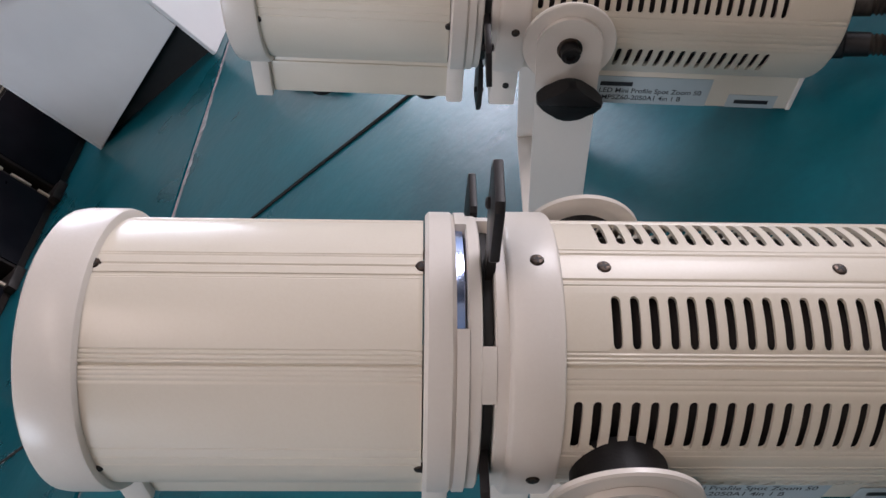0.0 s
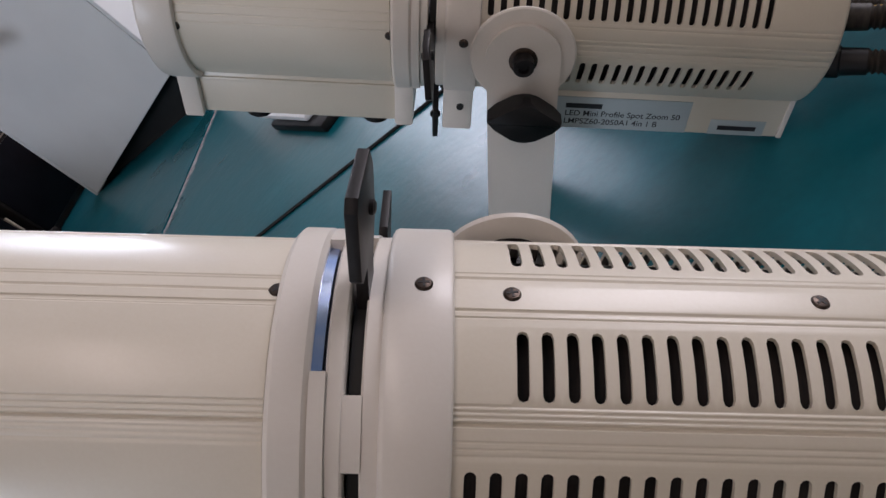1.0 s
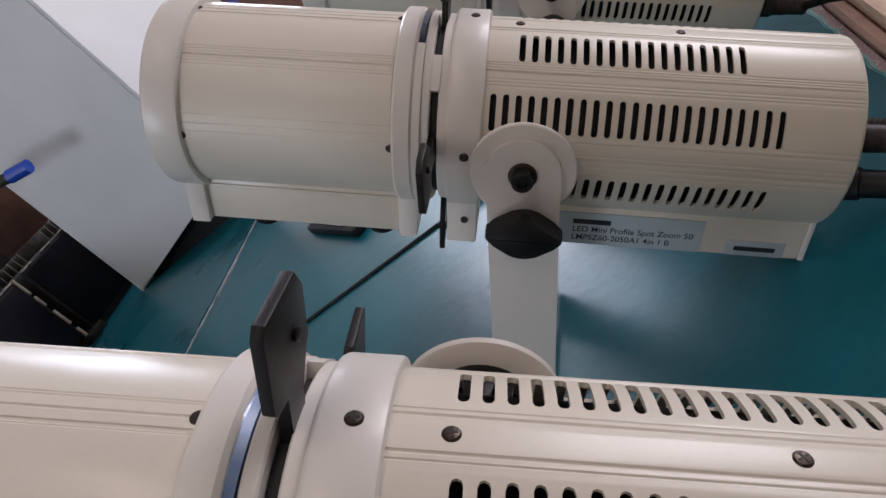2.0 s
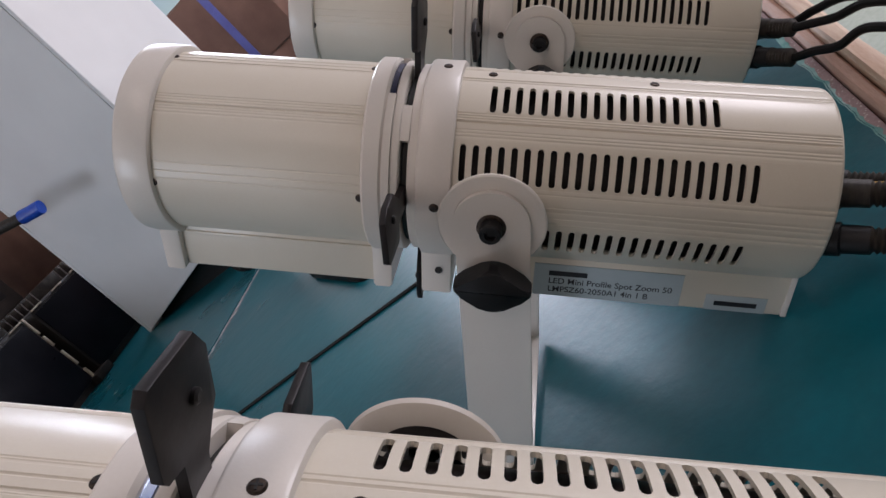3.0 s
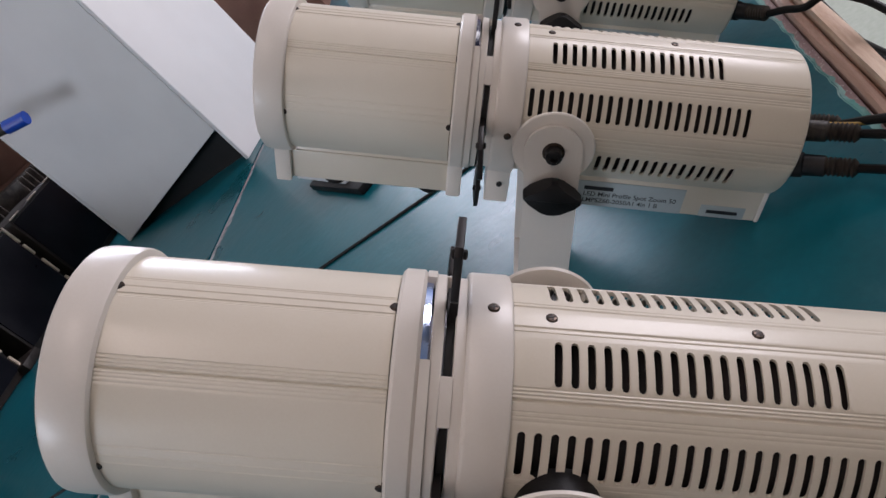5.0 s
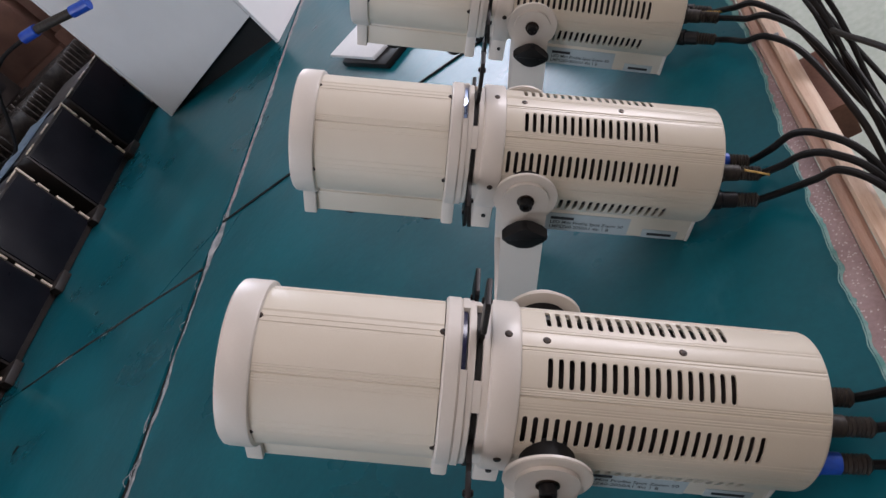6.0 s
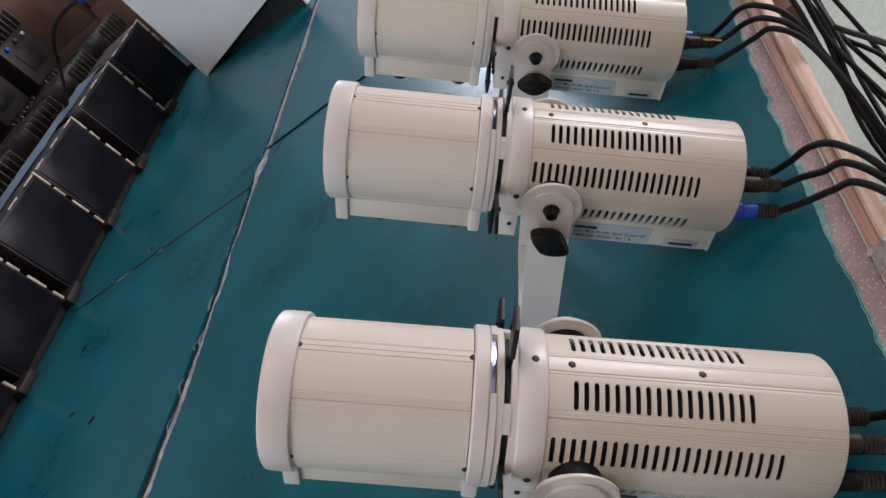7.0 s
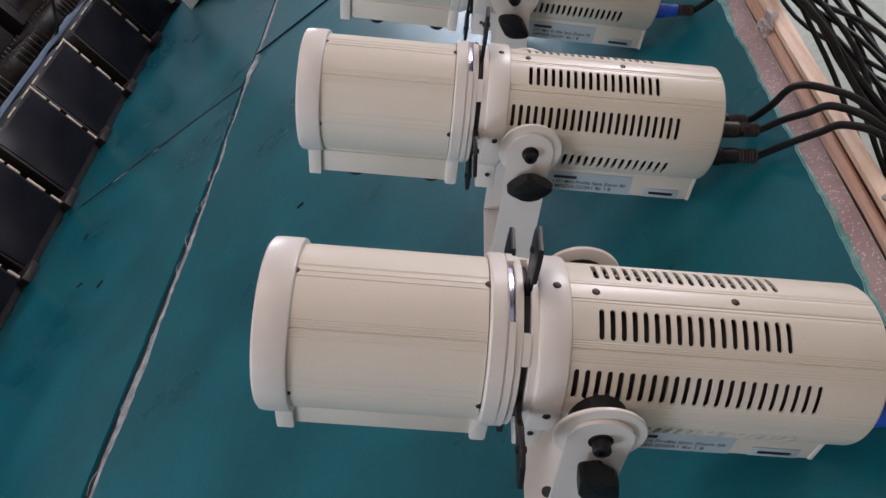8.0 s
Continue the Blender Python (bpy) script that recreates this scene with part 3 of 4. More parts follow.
def yoke_bm(reach, tilt=7.8, half=0.0193, y=0.0690, thick=0.0028):
    """The U-shaped bracket: two round-topped arms and a flat foot bar, from the pivot down."""
    bm = bmesh.new()
    head = [(0.0200 * math.cos(u), 0.0200 * math.sin(u)) for u in [math.pi * k / 20 for k in range(21)]]
    arm = head + [(-half, -0.02), (-half, -reach), (half, -reach), (half, -0.02)]
    for s in (-1, 1):
        prism(arm, s * y - thick / 2, s * y + thick / 2, "Y", 0.0006, bm)
    box(-half, half, -y - thick / 2 + 0.0002, y + thick / 2 - 0.0002, -reach, -reach + thick, 0.0006, bm)
    bmesh.ops.transform(bm, matrix=Matrix.Rotation(radians(-tilt), 4, "Y"), verts=bm.verts)
    return bm


def spotlight(m):
    """One zoom profile spotlight. Along x: lens at minus, tail at plus; y across, z up in its own frame; origin in the pivot line."""
    s = thing("spotlight", m, "cream enamelled profile spotlight propped up on the bench mat", "spotlight", "row of profile spotlights")
    # lens end
    bezel = part("front_bezel", lathe([(-0.188, 0.0500), (-0.2005, 0.0470), (-0.2055, 0.0480), (-0.2066, 0.0505), (-0.2066, 0.0535), (-0.2050, 0.0553), (-0.2020, 0.0558),
                 (-0.1878, 0.0558), (-0.1862, 0.0553), (-0.1856, 0.0540), (-0.1856, 0.0500), (-0.188, 0.0500)], 96), CREAM2, s, "cast front ring round the lens")
    part("bezel_foot", prism([(-0.0335, -0.040), (0.0335, -0.040), (0.0335, -0.0728), (-0.0335, -0.0728)], -0.2012, -0.1890, "X", 0.0012), CREAM2, bezel)
    front_lens = part("lens", lathe([(-0.1900, 0.0002), (-0.1900, 0.047), (-0.1935, 0.047), (-0.1965, 0.036), (-0.1985, 0.020), (-0.1990, 0.0002)], 48), GLASS, s, "clear front lens")
    tube_ob = part("front_tube", grooved_barrel(-0.1870, -0.0700, R_TUBE, TUBE_GROOVES), CREAM, s, "ribbed cream extruded lens tube")
    rail = part("rail_box", box(-0.1890, -0.0660, -0.0298, 0.0298, -0.0712, -0.0400, 0.001), CREAM, s)
    part("rail_lip", box(-0.1862, -0.0660, -0.0310, 0.0310, -0.0480, -0.0455, 0.0006), CREAM, rail)
    for x in (-0.158, -0.083):
        part("thumb_screw", lathe([(-0.0705, 0.0030), (-0.0730, 0.0030), (-0.0725, 0.0076), (-0.0735, 0.0086), (-0.0780, 0.0086), (-0.0795, 0.0070)], 20, "Z", (x, -0.016, 0)), RUBBER, rail, "black zoom thumb screw")
    # middle ring with the open slot
    mid = part("middle_ring", bracket_ring(-0.0716, -0.0604, 0.0559, 0.045, 0.0335, -0.0723), CREAM2, s)
    part("ring_band", arc_band(-0.0604, -0.0562, 0.050, 0.0557, -60, 63, 40), CREAM2, mid)
    part("ring_band", arc_band(-0.0604, -0.0562, 0.050, 0.0557, 113, 240, 40), CREAM2, mid)
    part("slot_plate", lathe([(-0.0600, 0.0002), (-0.0600, 0.0530), (-0.0572, 0.0526), (-0.0572, 0.0002)], 60), BLUEGLINT, s, "shiny inner plate in the slot, sky reflection put into its blue")
    for ob in (bezel, tube_ob, rail, front_lens):
        ob.location.x = -0.0018
    mid.location.x = 0.0004
    # shutter gate
    part("gate_core", lathe([(-0.0580, 0.0300), (-0.0580, 0.0420), (-0.040, 0.0420), (-0.040, 0.0300)], 60), STEEL, s, "bright steel shutter gate")
    gate = part("gate_collar", lathe([(-0.0562, 0.044), (-0.0562, 0.0535), (-0.0555, 0.0543), (-0.0518, 0.0543), (-0.0512, 0.0535), (-0.0512, 0.044), (-0.0562, 0.044)], 72), CREAM2, s)
    part("gate_inner", lathe([(-0.0504, 0.0400), (-0.0504, 0.0490), (-0.0472, 0.0490), (-0.0472, 0.0400)], 72), DARK, gate)
    part("gate_sleeve", lathe([(-0.0468, 0.044), (-0.0468, 0.0526), (-0.0462, 0.0532), (-0.0405, 0.0532), (-0.0405, 0.044), (-0.0468, 0.044)], 72), CREAM2, gate)
    part("gate_bridge", arc_band(-0.0514, -0.0464, 0.047, 0.0538, 35.7, 57), CREAM2, gate)
    part("gate_bridge", arc_band(-0.0514, -0.0464, 0.047, 0.0538, 123, 144), CREAM2, gate)
    part("gate_bridge", arc_band(-0.0514, -0.0464, 0.047, 0.0538, 215, 258), CREAM2, gate)
    for a, dx, out, turn in ((92, -0.0478, 0.0445, -2), (181, -0.0492, 0.0450, 2), (3, -0.0492, 0.0510, 5), (-89, -0.0470, 0.0490, -3)):
        hm = Matrix.Translation(on_barrel(dx, a, out)) @ Matrix.Rotation(radians(90 - a), 4, "X") @ Matrix.Rotation(radians(turn), 4, "Z")
        grip = place("shutter_handle", HANDLE_ME, s, hm, "black steel shutter handle")
        place("rivet", RIVET_ME, grip)
    # clamp ring that carries the pivots
    clamp = part("clamp_ring", lathe([(-0.0420, 0.046), (-0.0420, 0.0546), (-0.0414, 0.0557), (-0.0402, 0.0563), (-0.0246, 0.0563), (-0.0235, 0.0558), (-0.0230, 0.0548), (-0.0230, 0.046), (-0.0420, 0.046)], 96), CREAM2, s, "cast clamp ring")
    part("clamp_foot", prism([(-0.0360, -0.036), (0.0360, -0.036), (0.0350, -0.0716), (-0.0350, -0.0716)], -0.0416, -0.0238, "X", 0.0012), CREAM2, clamp)
    part("foot_hole", lathe([(-0.0364, 0.0022), (-0.0352, 0.0022)], 14, "Y", (-0.0312, 0, -0.0549)), DARK, clamp)
    # rear housing
    rear = part("rear_housing", slotted_barrel(-0.0250, TAIL - 0.0026, R_BODY, BODY_GROOVES, SLOTS), CREAM, s, "cream rear housing with rows of cooling slots")
    part("heatsink", lathe([(-0.024, 0.0460), (TAIL - 0.006, 0.0460)], 60), HEATSINK, rear, "dark heatsink behind the slots")
    part("tail_plate", lathe([(TAIL - 0.004, 0.0002), (TAIL - 0.004, 0.0520), (TAIL - 0.002, 0.0522), (TAIL - 0.002, 0.0002)], 60), CREAM2, rear)
    base = part("base_box", prism([(-0.006, BOX_LOW), (0.1655, BOX_LOW), (0.1680, -0.036), (-0.006, -0.036)], -BOX_HALF, BOX_HALF, "Y", 0.0008), CREAM, s, "flat cream box under the rear housing")
    part("end_flange", box(0.1660, 0.1692, -BOX_HALF - 0.0006, BOX_HALF + 0.0006, BOX_LOW - 0.0003, -0.040, 0.0004), CREAM2, base)
    plate = part("type_label", box(0.0245, 0.1088, -BOX_HALF - 0.0006, -BOX_HALF - 0.0001, -0.0672, -0.0450), LABEL, base, "silver grey type label")
    place("lettering", LINE1, plate, Matrix.Translation((0.0330, -BOX_HALF - 0.0007, -0.0582)) @ Matrix.Rotation(radians(90), 4, "X"), "black printed words")
    place("lettering", LINE2, plate, Matrix.Translation((0.0330, -BOX_HALF - 0.0007, -0.0640)) @ Matrix.Rotation(radians(90), 4, "X"), "black printed words")
    part("maker_mark", box(0.0330, 0.0550, -BOX_HALF - 0.0009, -BOX_HALF - 0.0006, -0.0526, -0.0494), INK, plate, "plain dark bar")
    tag = part("number_sticker", box(0.1228, 0.1568, -BOX_HALF - 0.0006, -BOX_HALF - 0.0001, -0.0672, -0.0565, 0.0002), LABEL, base, "small grey sticker")
    part("number_bar", box(0.1280, 0.1515, -BOX_HALF - 0.0009, -BOX_HALF - 0.0006, -0.0636, -0.0606), INK, tag)
    # screws
    for x, a, r in ((-0.0315, 90, R_RING), (-0.0315, 0, R_RING), (-0.0315, 180, R_RING), (-0.0070, 90, R_BODY), (0.0788, 90, R_BODY)):
        screw_at(s, x, a, r - 0.0004)
    for x in (-0.1880, -0.0720):
        for a in (0, 90, 180):
            screw_at(s, x, a, R_TUBE - 0.0006)
    # pivots and yoke
    for side, out in ((-1, 0.0), (1, -0.004)):
        def off(v, side=side, out=out):
            return side * (v + out)
        part("spacer", lathe([(off(0.0480), 0.0178), (off(0.0640), 0.0178)], 40, "Y"), BLACK, s, "black spacer behind the pivot disc")
        part("pivot_disc", lathe([(off(0.0640), 0.0265), (off(0.0645), 0.0278), (off(0.0664), 0.0282), (off(0.0672), 0.0274), (off(0.0674), 0.0215)], 64, "Y"), CREAM2, s)
        part("pivot_bolt", lathe([(side * 0.0710, 0.0050), (side * 0.0716, 0.0056), (side * 0.0778, 0.0056), (side * 0.0786, 0.0050), (side * 0.0786, 0.0030), (side * 0.0764, 0.0028)], 20, "Y"), BLACK, s)
    part("bolt_washer", lathe([(-0.0704, 0.0076), (-0.0712, 0.0076), (-0.0714, 0.0070)], 24, "Y"), SCREW, s)
    knob = bmesh.new()
    pts = [(0.0222 * math.cos(u), 0.0142 * math.sin(u)) for u in [2 * math.pi * k / 4 for k in range(4)]]
    shape = []
    for k in range(4):
        a, b = Vector(pts[k]), Vector(pts[(k + 1) % 4])
        shape += [a + (b - a) * 0.10, a + (b - a) * 0.3, a + (b - a) * 0.7, a + (b - a) * 0.90]
    prism([tuple(v) for v in shape], -0.0900, -0.0765, "Y", 0.0030, knob)
    lathe([(-0.0700, 0.0050), (-0.0790, 0.0062)], 16, "Y", (0, 0, 0), knob)
    bmesh.ops.transform(knob, matrix=Matrix.Translation((0.0030, 0, -0.0275)), verts=knob.verts)
    part("tilt_knob", knob, BLACK, s, "black winged clamping knob", sharp=25)
    return s


def text_line(body, size):
    return text_mesh("lettering", body, size, INK)


LINE1, LINE2 = text_line("LED Mini Profile Spot Zoom 50", 0.0055), text_line("LMPSZ60-2050A1 4in 1 B", 0.0055)

# middle of the pivot line, pitch, yaw, roll
LIGHTS = [(0.0646, 0.6181, 0.1660, 42.6, -2.5, 0.7), (0.0309, 0.3521, 0.1681, 42.9, -3.0, 2.1),
          (0.0033, 0.0709, 0.1684, 42.3, -1.3, 1.9), (0.0046, -0.1970, 0.1683, 42.0, -2.4, 0.7),
          (-0.0026, -0.4743, 0.1631, 40.8, -1.7, -1.4), (0.0225, -0.7671, 0.1650, 40.9, -1.3, 0.3)]


def light_pose(x, y, z, pitch, yaw, roll):
    return (Matrix.Translation((x, y, z)) @ Matrix.Rotation(radians(yaw), 4, "Z") @ Matrix.Rotation(radians(pitch), 4, "Y")
            @ Matrix.Rotation(radians(roll), 4, "X"))


def light_supports(ob, row, reach=0.1925, half=0.0193):
    """The yoke swings until its foot bar meets the mat, and a rubber foot under the tail takes the rest of the weight."""
    m = light_pose(*row)

    def lowest(tilt):
        st, ct = math.sin(radians(tilt)), math.cos(radians(tilt))
        return min((m @ Vector((reach * st + w * ct, y, -reach * ct + w * st))).z for w in (-half, half) for y in (-0.0704, 0.0704))
    lo, hi = -12.0, 16.0
    for _ in range(40):
        mid = (lo + hi) / 2
        lo, hi = (mid, hi) if lowest(mid) > ZT else (lo, mid)
    yoke = part("yoke", yoke_bm(reach, hi, half), CREAM2, ob, "flat cream steel yoke")
    hole = lathe([(-reach + 0.0020, 0.0052), (-reach + 0.0029, 0.0052)], 20, "Z", (0, -0.010, 0))
    bmesh.ops.transform(hole, matrix=Matrix.Rotation(radians(-hi), 4, "Y"), verts=hole.verts)
    part("mounting_hole", hole, DARK, yoke)
    down = (m.to_3x3().inverted() @ Vector((0, 0, -1)))
    gap = (m @ Vector((0.1580, 0, BOX_LOW))).z - ZT
    if gap > 0.0005:
        part("tail_foot", lathe([(BOX_LOW + 0.001, 0.0070), (BOX_LOW - gap / -down.z + 0.007 * abs(down.x), 0.0070)], 16, "Z", (0.1580, 0, 0)), RUBBER, ob)


first = spotlight(light_pose(*LIGHTS[0]))
rest_of = [copy_thing(first, light_pose(*row)) for row in LIGHTS[1:]]
for ob, turn in zip(rest_of, (0, -8, 25, -9, 48)):
    for child in ob.children:
        if child.name.startswith("tilt_knob"):
            c = Vector((0.0030, 0, -0.0275))
            child.matrix_basis = Matrix.Translation(c) @ Matrix.Rotation(radians(turn), 4, "Y") @ Matrix.Translation(-c)
for ob, row in zip([first] + rest_of, LIGHTS):
    light_supports(ob, row)

# reflection painted into the slot plates: three dark, two lavender, one blue
DARKPLATE = material("navy_without_reflection", (0.02, 0.022, 0.06), (0.03, 0.03, 0.09), 50, 0.2)
PALEGLINT = material("lavender_sky_reflection", (0.70, 0.70, 1.0), (0.92, 0.92, 1.0), 50, 0.2, metal=1.0)
for ob, mat in zip([first] + rest_of, (DARKPLATE, DARKPLATE, None, DARKPLATE, PALEGLINT, PALEGLINT)):
    for child in ob.children:
        if mat and child.name.startswith("slot_plate"):
            child.data = child.data.copy()
            child.data.materials[0] = mat
            child["label"] = "inner plate in the slot, coloured dark for lack of sky reflection" if mat is DARKPLATE else "shiny inner plate in the slot, sky reflection put into its lavender"

# ---- white cabinet ----
cab = thing("white_cabinet", pose(-0.8787, 1.4761, 0, 0, 0, -9.8), "tall white sheet cabinet standing on the bench mat", "cabinet")
part("side_panel", box(-0.012, 0.0, 0.0, 0.37, 0.0, 1.25, 0.003), WHITEBOX, cab)
part("front_panel", prism([(-0.54, 0.004), (-0.013, 0.105), (-0.013, 1.25), (-0.54, 1.25)], 0.0, 0.012, "Y", 0.002), WHITEBOX, cab, "white front panel hanging askew over a dark gap")
# dark block paints in the shade of the hollow behind the front panel
part("cavity_shade", box(-0.53, -0.014, 0.05, 0.365, 0.0, 1.24), DARK, cab)
part("top_panel", box(-0.54, -0.0125, 0.0125, 0.37, 1.2405, 1.2525, 0.002), WHITEBOX, cab)
part("side_panel", box(-0.552, -0.5405, 0.0, 0.37, 0.0, 1.25, 0.003), WHITEBOX, cab)
part("back_panel", box(-0.54, -0.0125, 0.3705, 0.38, 0.0, 1.25, 0.002), WHITEBOX, cab)
# the blue plug and lead hung against it
lead = thing("hanging_lead", pose(0.0233, -0.0442, -0.0011), "black lead with a blue plug resting on the lamps", "cable")
part("cord", tube([(-1.86, 1.40, 0.2675), (-1.78, 1.40, 0.2680), (-1.70, 1.40, 0.33), (-1.60, 1.40, 0.43), (-1.50, 1.40, 0.47), (-1.36, 1.41, 0.462)], 0.006), RUBBER, lead)
part("plug_ring", tube([(-1.40, 1.408, 0.468), (-1.35, 1.41, 0.460)], 0.0165, 14), BLUE, lead)
part("plug", tube([(-1.36, 1.41, 0.462), (-1.31, 1.415, 0.450), (-1.225, 1.4245, 0.427)], 0.013, 14), GREYBOOT, lead)
part("plug_cap", tube([(-1.235, 1.4235, 0.4296), (-1.21, 1.4265, 0.4233), (-1.18, 1.43, 0.416)], 0.0165, 14), BLUE, lead)

# ---- cartons behind ----
def carton(x, y, w, d, h, z, turn, strap):
    c = thing("carton", pose(x, y, z, 0, 0, turn), "brown cardboard carton stacked at the end of the bench", "carton", "stack of cartons")
    part("body", box(-w / 2, w / 2, -d / 2, d / 2, 0, h, 0.004), CARDBOARD, c)
    for k in (-1, 1):
        part("top_flap", box(-w / 2 + 0.002, w / 2 - 0.002, min(k * 0.002, k * (d / 2 - 0.002)), max(k * 0.002, k * (d / 2 - 0.002)), h + 0.0003, h + 0.004, 0.001), CARDBOARD, c)
    part("sealing_tape", box(-w / 2 + 0.004, w / 2 - 0.004, -0.025, 0.025, h + 0.0041, h + 0.0046), TAPE, c)
    if strap:
        part("strap", box(0.02, 0.05, -d / 2 - 0.002, -d / 2 + 0.001, 0.002, h - 0.002), STRAP, c, "violet blue packing strap")


carton(-1.05, 2.62, 0.46, 0.36, 0.30, 0.0, 4, False)
carton(-1.54, 2.60, 0.44, 0.36, 0.34, 0.0, -3, False)
for cx, ch in ((-2.06, 0.34), (-2.52, 0.30), (-2.98, 0.36)):
    carton(cx, 2.74, 0.43, 0.38, ch, 0.0, 2, False)
    carton(cx + 0.01, 2.74, 0.42, 0.36, 0.40, ch + 0.0047, -2, False)
carton(-1.02, 2.62, 0.44, 0.34, 0.32, 0.3047, -2, True)
carton(-1.52, 2.60, 0.42, 0.34, 0.28, 0.3447, 3, False)

# ---- black panel lamps on the second bench ----
def panel_lamp(m):
    """A square black stage lamp with a dark glass front, a chipped bright edge and a side knob."""
    t = thing("panel_lamp", m, "square black stage lamp with dark glass front on the bench", "stage lamp", "black stage lamps on the bench")
    part("housing", box(-0.20, 0.0, -0.27, 0.0, 0.0, 0.262, 0.006), BLACKMETAL, t)
    part("front_glass", box(0.0005, 0.004, -0.262, -0.012, 0.02, 0.252, 0.001), PANELGLASS, t, "dark bluish front glass")
    for z0, z1 in ((0.006, 0.058), (0.078, 0.135), (0.158, 0.196), (0.206, 0.266)):
        part("edge_strip", box(-0.003, 0.005, -0.006, 0.002, z0, z1, 0.001), CHIPPED, t, "chipped bright edge strip")
    for y0, y1 in ((-0.060, -0.008), (-0.160, -0.110), (-0.262, -0.215)):
        part("top_strip", box(-0.002, 0.004, y0, y1, 0.260, 0.2645, 0.001), CHIPPED, t)
    part("knob_disc", lathe([(0.004, 0.030), (0.016, 0.029), (0.018, 0.026)], 32, "Y", (-0.05, 0, 0.07)), BLACK, t)
    part("foot_bar", box(-0.20, 0.03, -0.02, 0.05, 0.0, 0.025, 0.003), BLACKMETAL, t)
    return t


PANELS = [-0.03, 0.275, 0.575, 0.885, 1.165, 1.495, 1.80]
lamp = panel_lamp(pose(-1.605, PANELS[0], 0.0, 0, 0, 0))
for y in PANELS[1:]:
    copy_thing(lamp, pose(-1.605, y, 0.0, 0, 0, 0))


def fin_lamp(m):
    """The back of a black stage lamp: a block of upright cooling fins with a socket plate."""
    t = thing("finned_lamp", m, "black stage lamp with cooling fins standing behind the others", "stage lamp", "finned lamps at the back of the bench")
    part("housing", box(-0.13, 0.13, -0.11, 0.11, 0.0, 0.22, 0.01), BLACKMETAL, t)
    for k in range(7):
        y = -0.1 + k * 0.033
        part("fin", box(-0.14, 0.15, y, y + 0.006, 0.215, 0.300, 0.001), WORNFIN, t)
    for sy, sm in ((-0.07, BLUE), (0.0, GREYBOOT), (0.06, GREYMETAL)):
        part("socket", lathe([(0.13, 0.010), (0.145, 0.010), (0.147, 0.007)], 14, "X", (0, sy, 0.185)), sm, t)
    part("socket_plate", box(0.131, 0.134, -0.06, 0.06, 0.05, 0.15, 0.001), BLACK, t)
    return t


fl = fin_lamp(pose(-2.15, 0.15, 0.0))
for i in range(3):
    for k in range(7):
        if i + k:
            copy_thing(fl, pose(-2.15 - 0.38 * i, 0.15 + 0.34 * k, 0.0, 0, 0, (k * 7 + i * 5) % 9 - 4))

for i in range(1, 3):
    for k in range(7):
        copy_thing(fl, pose(-2.15 - 0.38 * i, 0.15 + 0.34 * k, 0.3005, 0, 0, (k * 5 + i * 3) % 11 - 5))

# ---- cables behind the spotlights ----
def plug(parent, p, way, mat, length, r):
    m = Matrix.Translation(p) @ way.to_track_quat("X", "Z").to_matrix().to_4x4()
    b = lathe([(0.0, r), (length * 0.55, r), (length * 0.58, r * 0.85), (length, r * 0.82)], 18)
    ob = part("plug", b, mat, parent)
    ob.matrix_basis = m
    boot = lathe([(length + 0.003 * k / 2, (0.62 if k % 2 else 0.78) * r) for k in range(13)] + [(length + 0.021, r * 0.45)], 16)
    bo = part("strain_relief", boot, GREYBOOT, parent)
    bo.matrix_basis = m
    return Vector(p) + way * (length + 0.02)


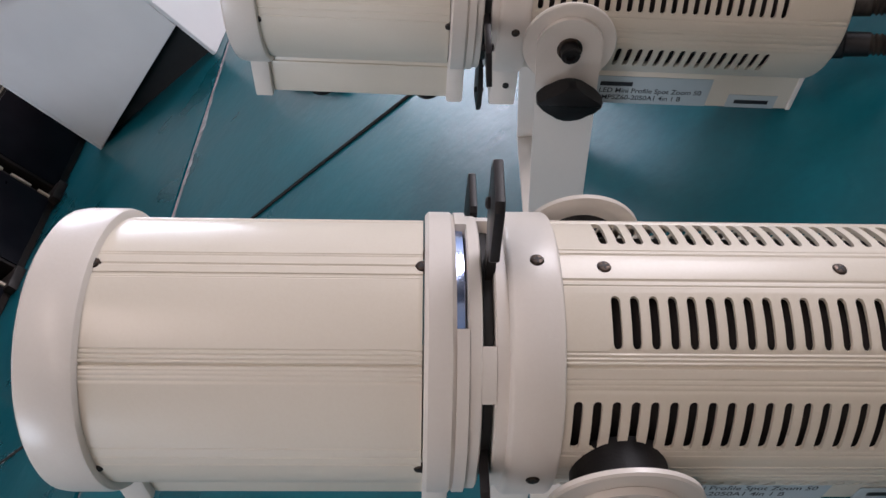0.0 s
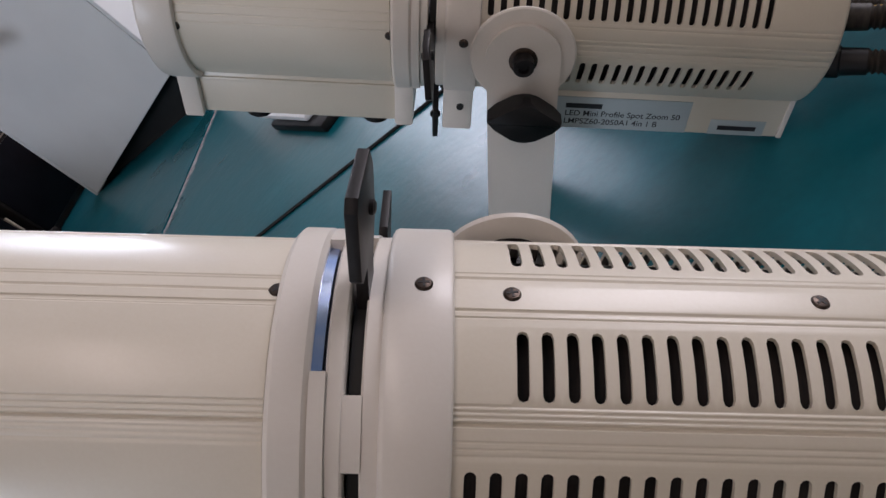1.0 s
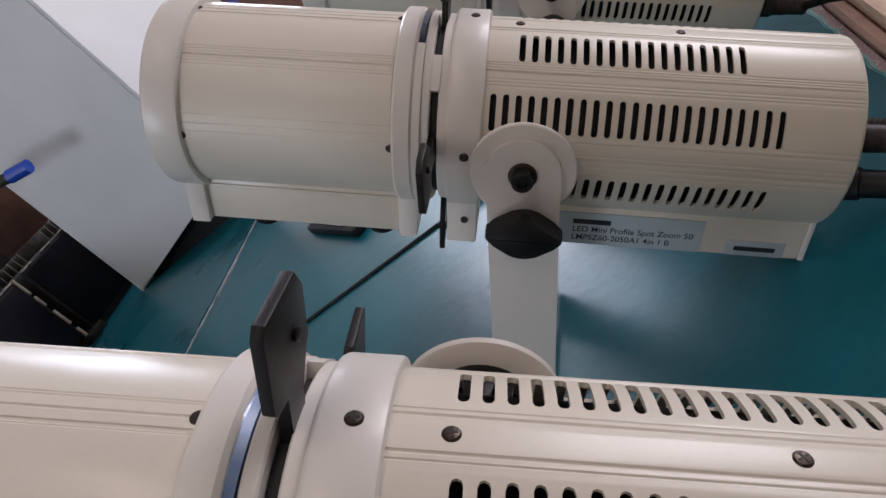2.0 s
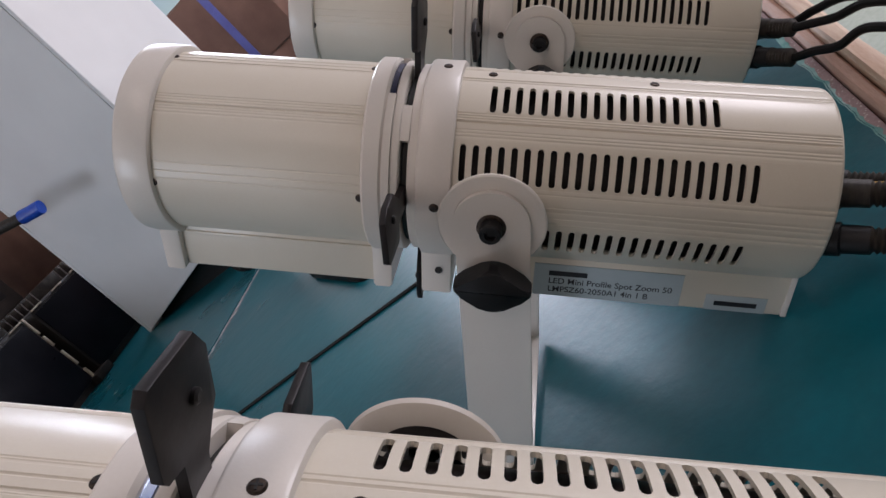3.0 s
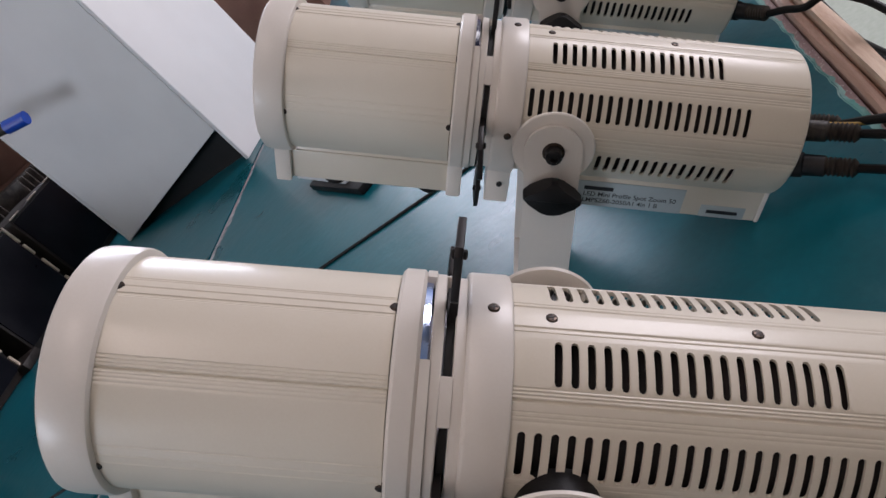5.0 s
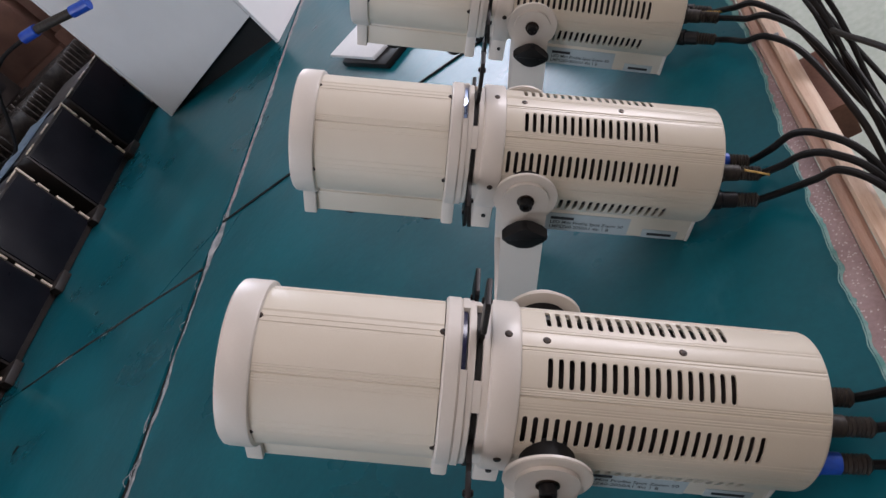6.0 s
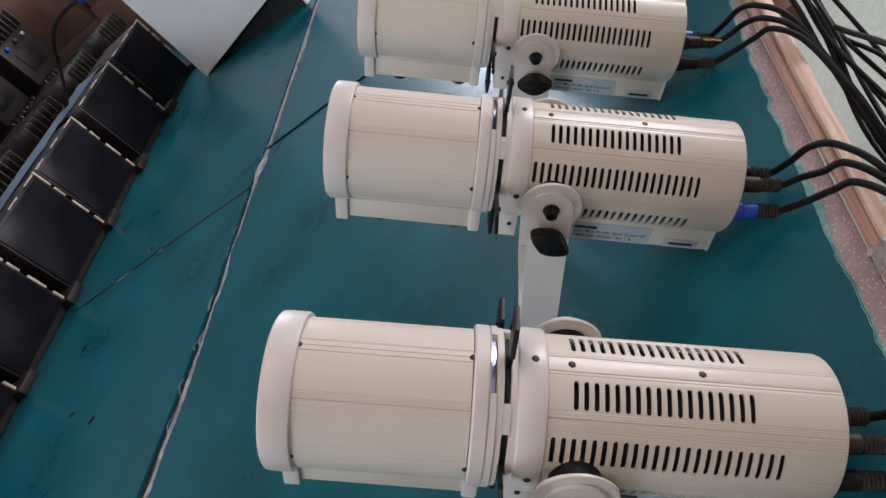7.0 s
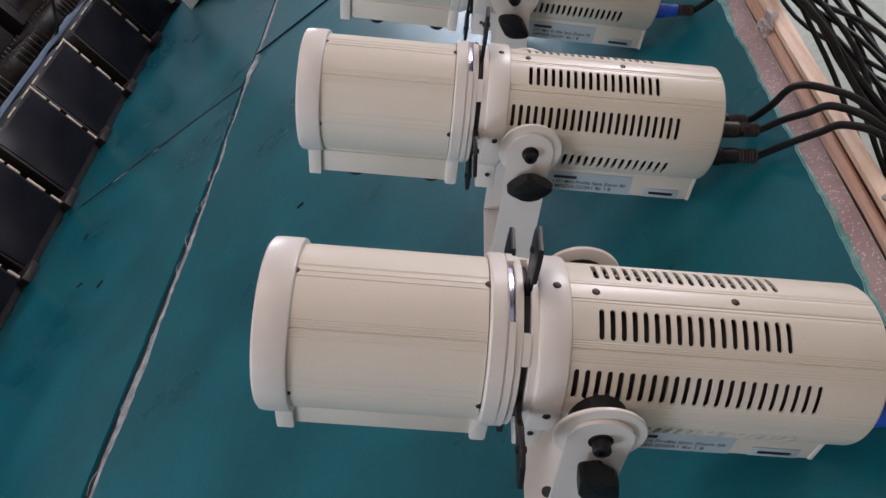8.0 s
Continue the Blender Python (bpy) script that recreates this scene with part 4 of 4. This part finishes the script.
def light_cables(row, seed, blue):
    rnd = random.Random(seed)
    m = light_pose(*row)
    ax = (m.to_3x3() @ Vector((1, 0, 0))).normalized()
    for i, (ly, lz, mat) in enumerate(((-0.030, -0.016, BLUE if blue == 1 else BLACK), (-0.012, 0.002, GREYBOOT), (0.018, -0.008, BLUE if blue == 2 else BLACK))):
        c = thing("power_cable" if i != 1 else "signal_cable", pose(0, 0, 0), "black rubber cable with %s plug draped over the batten" % ("a blue" if mat is BLUE else "a dark"), "cable", "cables of the spotlights")
        p = m @ Vector((TAIL - 0.004, ly, lz))
        swing = 1.5 if m.translation.y > 0.5 else 0.5 if m.translation.y > 0.2 else 0.0
        drop = Vector((ax.x, ax.y - swing * ax.x, ax.z * (0.80 + 0.05 * i) / (1 + swing))).normalized()
        end = plug(c, p, drop, mat, 0.032, 0.0092)
        piv, slant = m.translation.y, -0.045 if m.translation.y > 0.2 else 0.0
        j = [rnd.uniform(-0.012, 0.012) for _ in range(10)]
        dx = max(0.0, end.x + 0.022 - 0.205)
        y = piv - 0.140 + 0.018 * i + slant
        pts = [end - drop * 0.012, end, (0.5 * (end.x + 0.208 + dx), 0.5 * (end.y + piv - 0.062 + 0.026 * i + slant), 0.55 * max(end.z, 0.006) + 0.45 * (0.036 + 0.005 * i)), (0.208 + dx, piv - 0.064 + 0.026 * i + slant + j[0] * 0.4, 0.036 + 0.005 * i),
               (0.228 + dx, piv - 0.073 + 0.022 * i + slant * 1.2 + j[1] * 0.4, 0.041 + 0.005 * i), (0.250 + dx, piv - 0.100 + 0.018 * i + slant * 1.5 + j[2] * 0.4, 0.026 + 0.004 * i),
               (0.264 + dx, y - 0.010 + slant + j[3] * 0.5, -0.014), (0.272 + dx + j[4] * 0.6, y - 0.060 + slant + j[4], -0.07), (0.282 + dx + j[5] * 1.5, y - 0.18 + slant, -0.15 + j[5]),
               (0.292 + dx + j[6] * 3, y - 0.40, -0.22 + j[6] * 3), (0.31 + dx + j[7] * 4, y - 0.75, -0.32 + j[7] * 4), (0.36 + j[8] * 4, y - 1.05, -0.58), (0.46, y - 1.2, FLOOR_Z + 0.006), (0.62, y - 1.15, FLOOR_Z + 0.006)]
        part("cord", tube(pts, 0.0034), RUBBER, c)
    if seed in (4, 5):
        w = thing("wire_sleeve", pose(0, 0, 0), "thin yellow and grey wire beside the plugs", "cable", "loose wires")
        q = m @ Vector((TAIL - 0.003, 0.002, -0.004))
        part("wire", tube([q, q + Vector((0.018, -0.006, -0.008)), q + Vector((0.036, -0.018, -0.014)), q + Vector((0.052, -0.034, -0.016))], 0.0011, 8), YELLOW, w)


for i, row in enumerate(LIGHTS):
    light_cables(row, i + 3, (0, 0, 2, 1, 0, 1)[i])


def loose_cable(pts, r, words):
    c = thing("loose_cable", pose(0, 0, 0), words, "cable", "cables along the bench")
    part("cord", tube(pts, r), RUBBER, c)


rnd = random.Random(11)
for k in range(3):
    y0 = 1.6 - 0.70 * k
    x = 0.262 + 0.012 * (k % 4)
    loose_cable([(x, y0 + 0.5, -0.10 - 0.02 * (k % 3)), (x + rnd.uniform(0, 0.02), y0 + 0.25, -0.08), (x + rnd.uniform(0, 0.03), y0, -0.11), (x + rnd.uniform(0, 0.06), y0 - 0.25, -0.16 - 0.03 * (k % 2)),
                 (x + rnd.uniform(0, 0.05), y0 - 0.5, -0.12), (x + rnd.uniform(0.02, 0.08), y0 - 0.8, -0.24), (x + 0.06, y0 - 1.05, -0.45), (0.42, y0 - 1.2, FLOOR_Z + 0.006), (0.55, y0 - 1.0, FLOOR_Z + 0.006)], 0.0034, "black cable hanging along the outside of the bench")
for k, y0 in enumerate((0.35, -0.15, -0.38)):
    loose_cable([(0.29, y0 + 0.45, -0.05), (0.33, y0 + 0.25, 0.0), (0.385, y0 + 0.02, -0.08), (0.38, y0 - 0.15, -0.25), (0.33, y0 - 0.2, -0.4), (0.40, y0 - 0.1, -0.7), (0.5, y0, FLOOR_Z + 0.006), (0.6, y0 + 0.1, FLOOR_Z + 0.006)], 0.0034, "looped black cable hanging beside the bench")
part("side_block", box(0.2455, 0.2700, 0.232, 0.345, -0.150, -0.098, 0.002), CARDBOARD, near_bench, "dull brown block fixed against the bench side")

# ---- small things on the bench ----
cord = thing("flat_cord", pose(0, 0, 0), "thin black cord lying along the joint of the mats", "cable")
part("cord", tube([(x, joint_y(x), 0.0042) for x in steps(SEAM + 0.01, -0.16, 16)], 0.0024), RUBBER, cord)
part("plug", tube([(-0.165, joint_y(-0.165), 0.0095), (-0.13, joint_y(-0.13), 0.0095)], 0.0085, 12), RUBBER, cord)

sheet = thing("folded_cloth", pose(-0.438, 0.978, ZT, 0, 0, -47), "folded white cloth on a black pouch", "cloth")
bm = bmesh.new()
prism([(-0.125, -0.055), (0.100, -0.060), (0.115, 0.0), (0.105, 0.055), (-0.110, 0.05)], 0.016, 0.026, "Z", 0.003, bm)
part("cloth", bm, PAPER, sheet, "folded white cloth")
part("pouch", box(-0.06, 0.155, -0.067, 0.04, 0.0, 0.0155, 0.004), BLACK, sheet, "black pouch")

tape = bmesh.new()
grid = [[tape.verts.new((0.209 + 0.022 * i / 6 + 0.004 * noise.noise((i * 1.3, k * 1.1, 7.0)), -0.340 + 0.026 * k / 8 + 0.005 * noise.noise((i * 1.2, k * 0.9, 5.0)), (0.0065 if i < 2 else 0.0100 if i < 4 else 0.0185) + 0.009 * abs(noise.noise((i * 1.7, k * 1.6, 2.0))))) for k in range(9)] for i in range(7)]
for i in range(6):
    for k in range(8):
        tape.faces.new((grid[i][k], grid[i + 1][k], grid[i + 1][k + 1], grid[i][k + 1]))
bmesh.ops.solidify(tape, geom=tape.faces[:], thickness=0.0006)
solid("torn_tape", tape, TAPE, "crumpled torn tape stuck over the wooden batten", "tape", sharp=20)
for x, y, a in ((-0.519, -0.129, 20), (-1.360, 0.305, 70), (-1.261, 0.083, 10), (-1.157, 0.031, 40), (0.05, -0.05, 35), (0.09, 0.12, 5)):
    z = ZT if x > SEAM else 0.0
    size = 0.0012 if x > 0 else 0.0045 if x > -0.6 else 0.006
    b = box(-size * 1.6, size * 1.6, -size * 0.5, size * 0.6, 0, size * 0.5, size * 0.17)
    ob = solid("debris_chip", b, BLACK if x < 0 else PAPER, "small chip of debris lying on the bench mat", "debris", "debris on the mats")
    ob.matrix_basis = pose(x, y, z, 0, 0, a)
for yy in (0.25, -0.62, 0.92):
    nail = lathe([(0.0155, 0.0030), (0.0175, 0.0032), (0.0182, 0.0022)], 14, "Z", (0.2325 + 0.010 * (yy + 0.15), yy, 0))
    solid("nail_head", nail, GREYMETAL, "flat bright nail head in the pine batten", "nail", "nails in the batten")
rest = thing("pale_film", pose(-1.63, 1.0, 0.262), "pale blue film lying over the black lamps", "film")
bm = bmesh.new()
g = [[bm.verts.new((-0.17 + 0.032 * i, -0.55 + 0.09 * k, 0.004 + 0.012 * noise.noise((i * 0.9, k * 1.3, 4)) ** 2)) for k in range(13)] for i in range(5)]
for i in range(4):
    for k in range(12):
        bm.faces.new((g[i][k], g[i + 1][k], g[i + 1][k + 1], g[i][k + 1]))
bmesh.ops.solidify(bm, geom=bm.faces[:], thickness=0.001)
part("film", bm, FILM, rest)
# pale scuffs where the cross joint of the far mats is rubbed
for x0, x1, w in ((-1.36, -1.30, 0.006), (-1.20, -1.13, 0.004), (-1.46, -1.43, 0.003)):
    bm = tube([(x, joint_y(x) + 0.002 * math.sin(70 * x), 0.0004) for x in steps(x0, x1, 5)], lambda t, w=w: w * (0.3 + 0.7 * math.sin(math.pi * t)), 8, 4)
    bmesh.ops.transform(bm, matrix=Matrix.Diagonal((1, 1, 0.35, 1)), verts=bm.verts)
    solid("joint_scuff", bm, SCUFF, "pale rubbed fibre in the joint of the mats", "scuff", "scuffs in the joint")
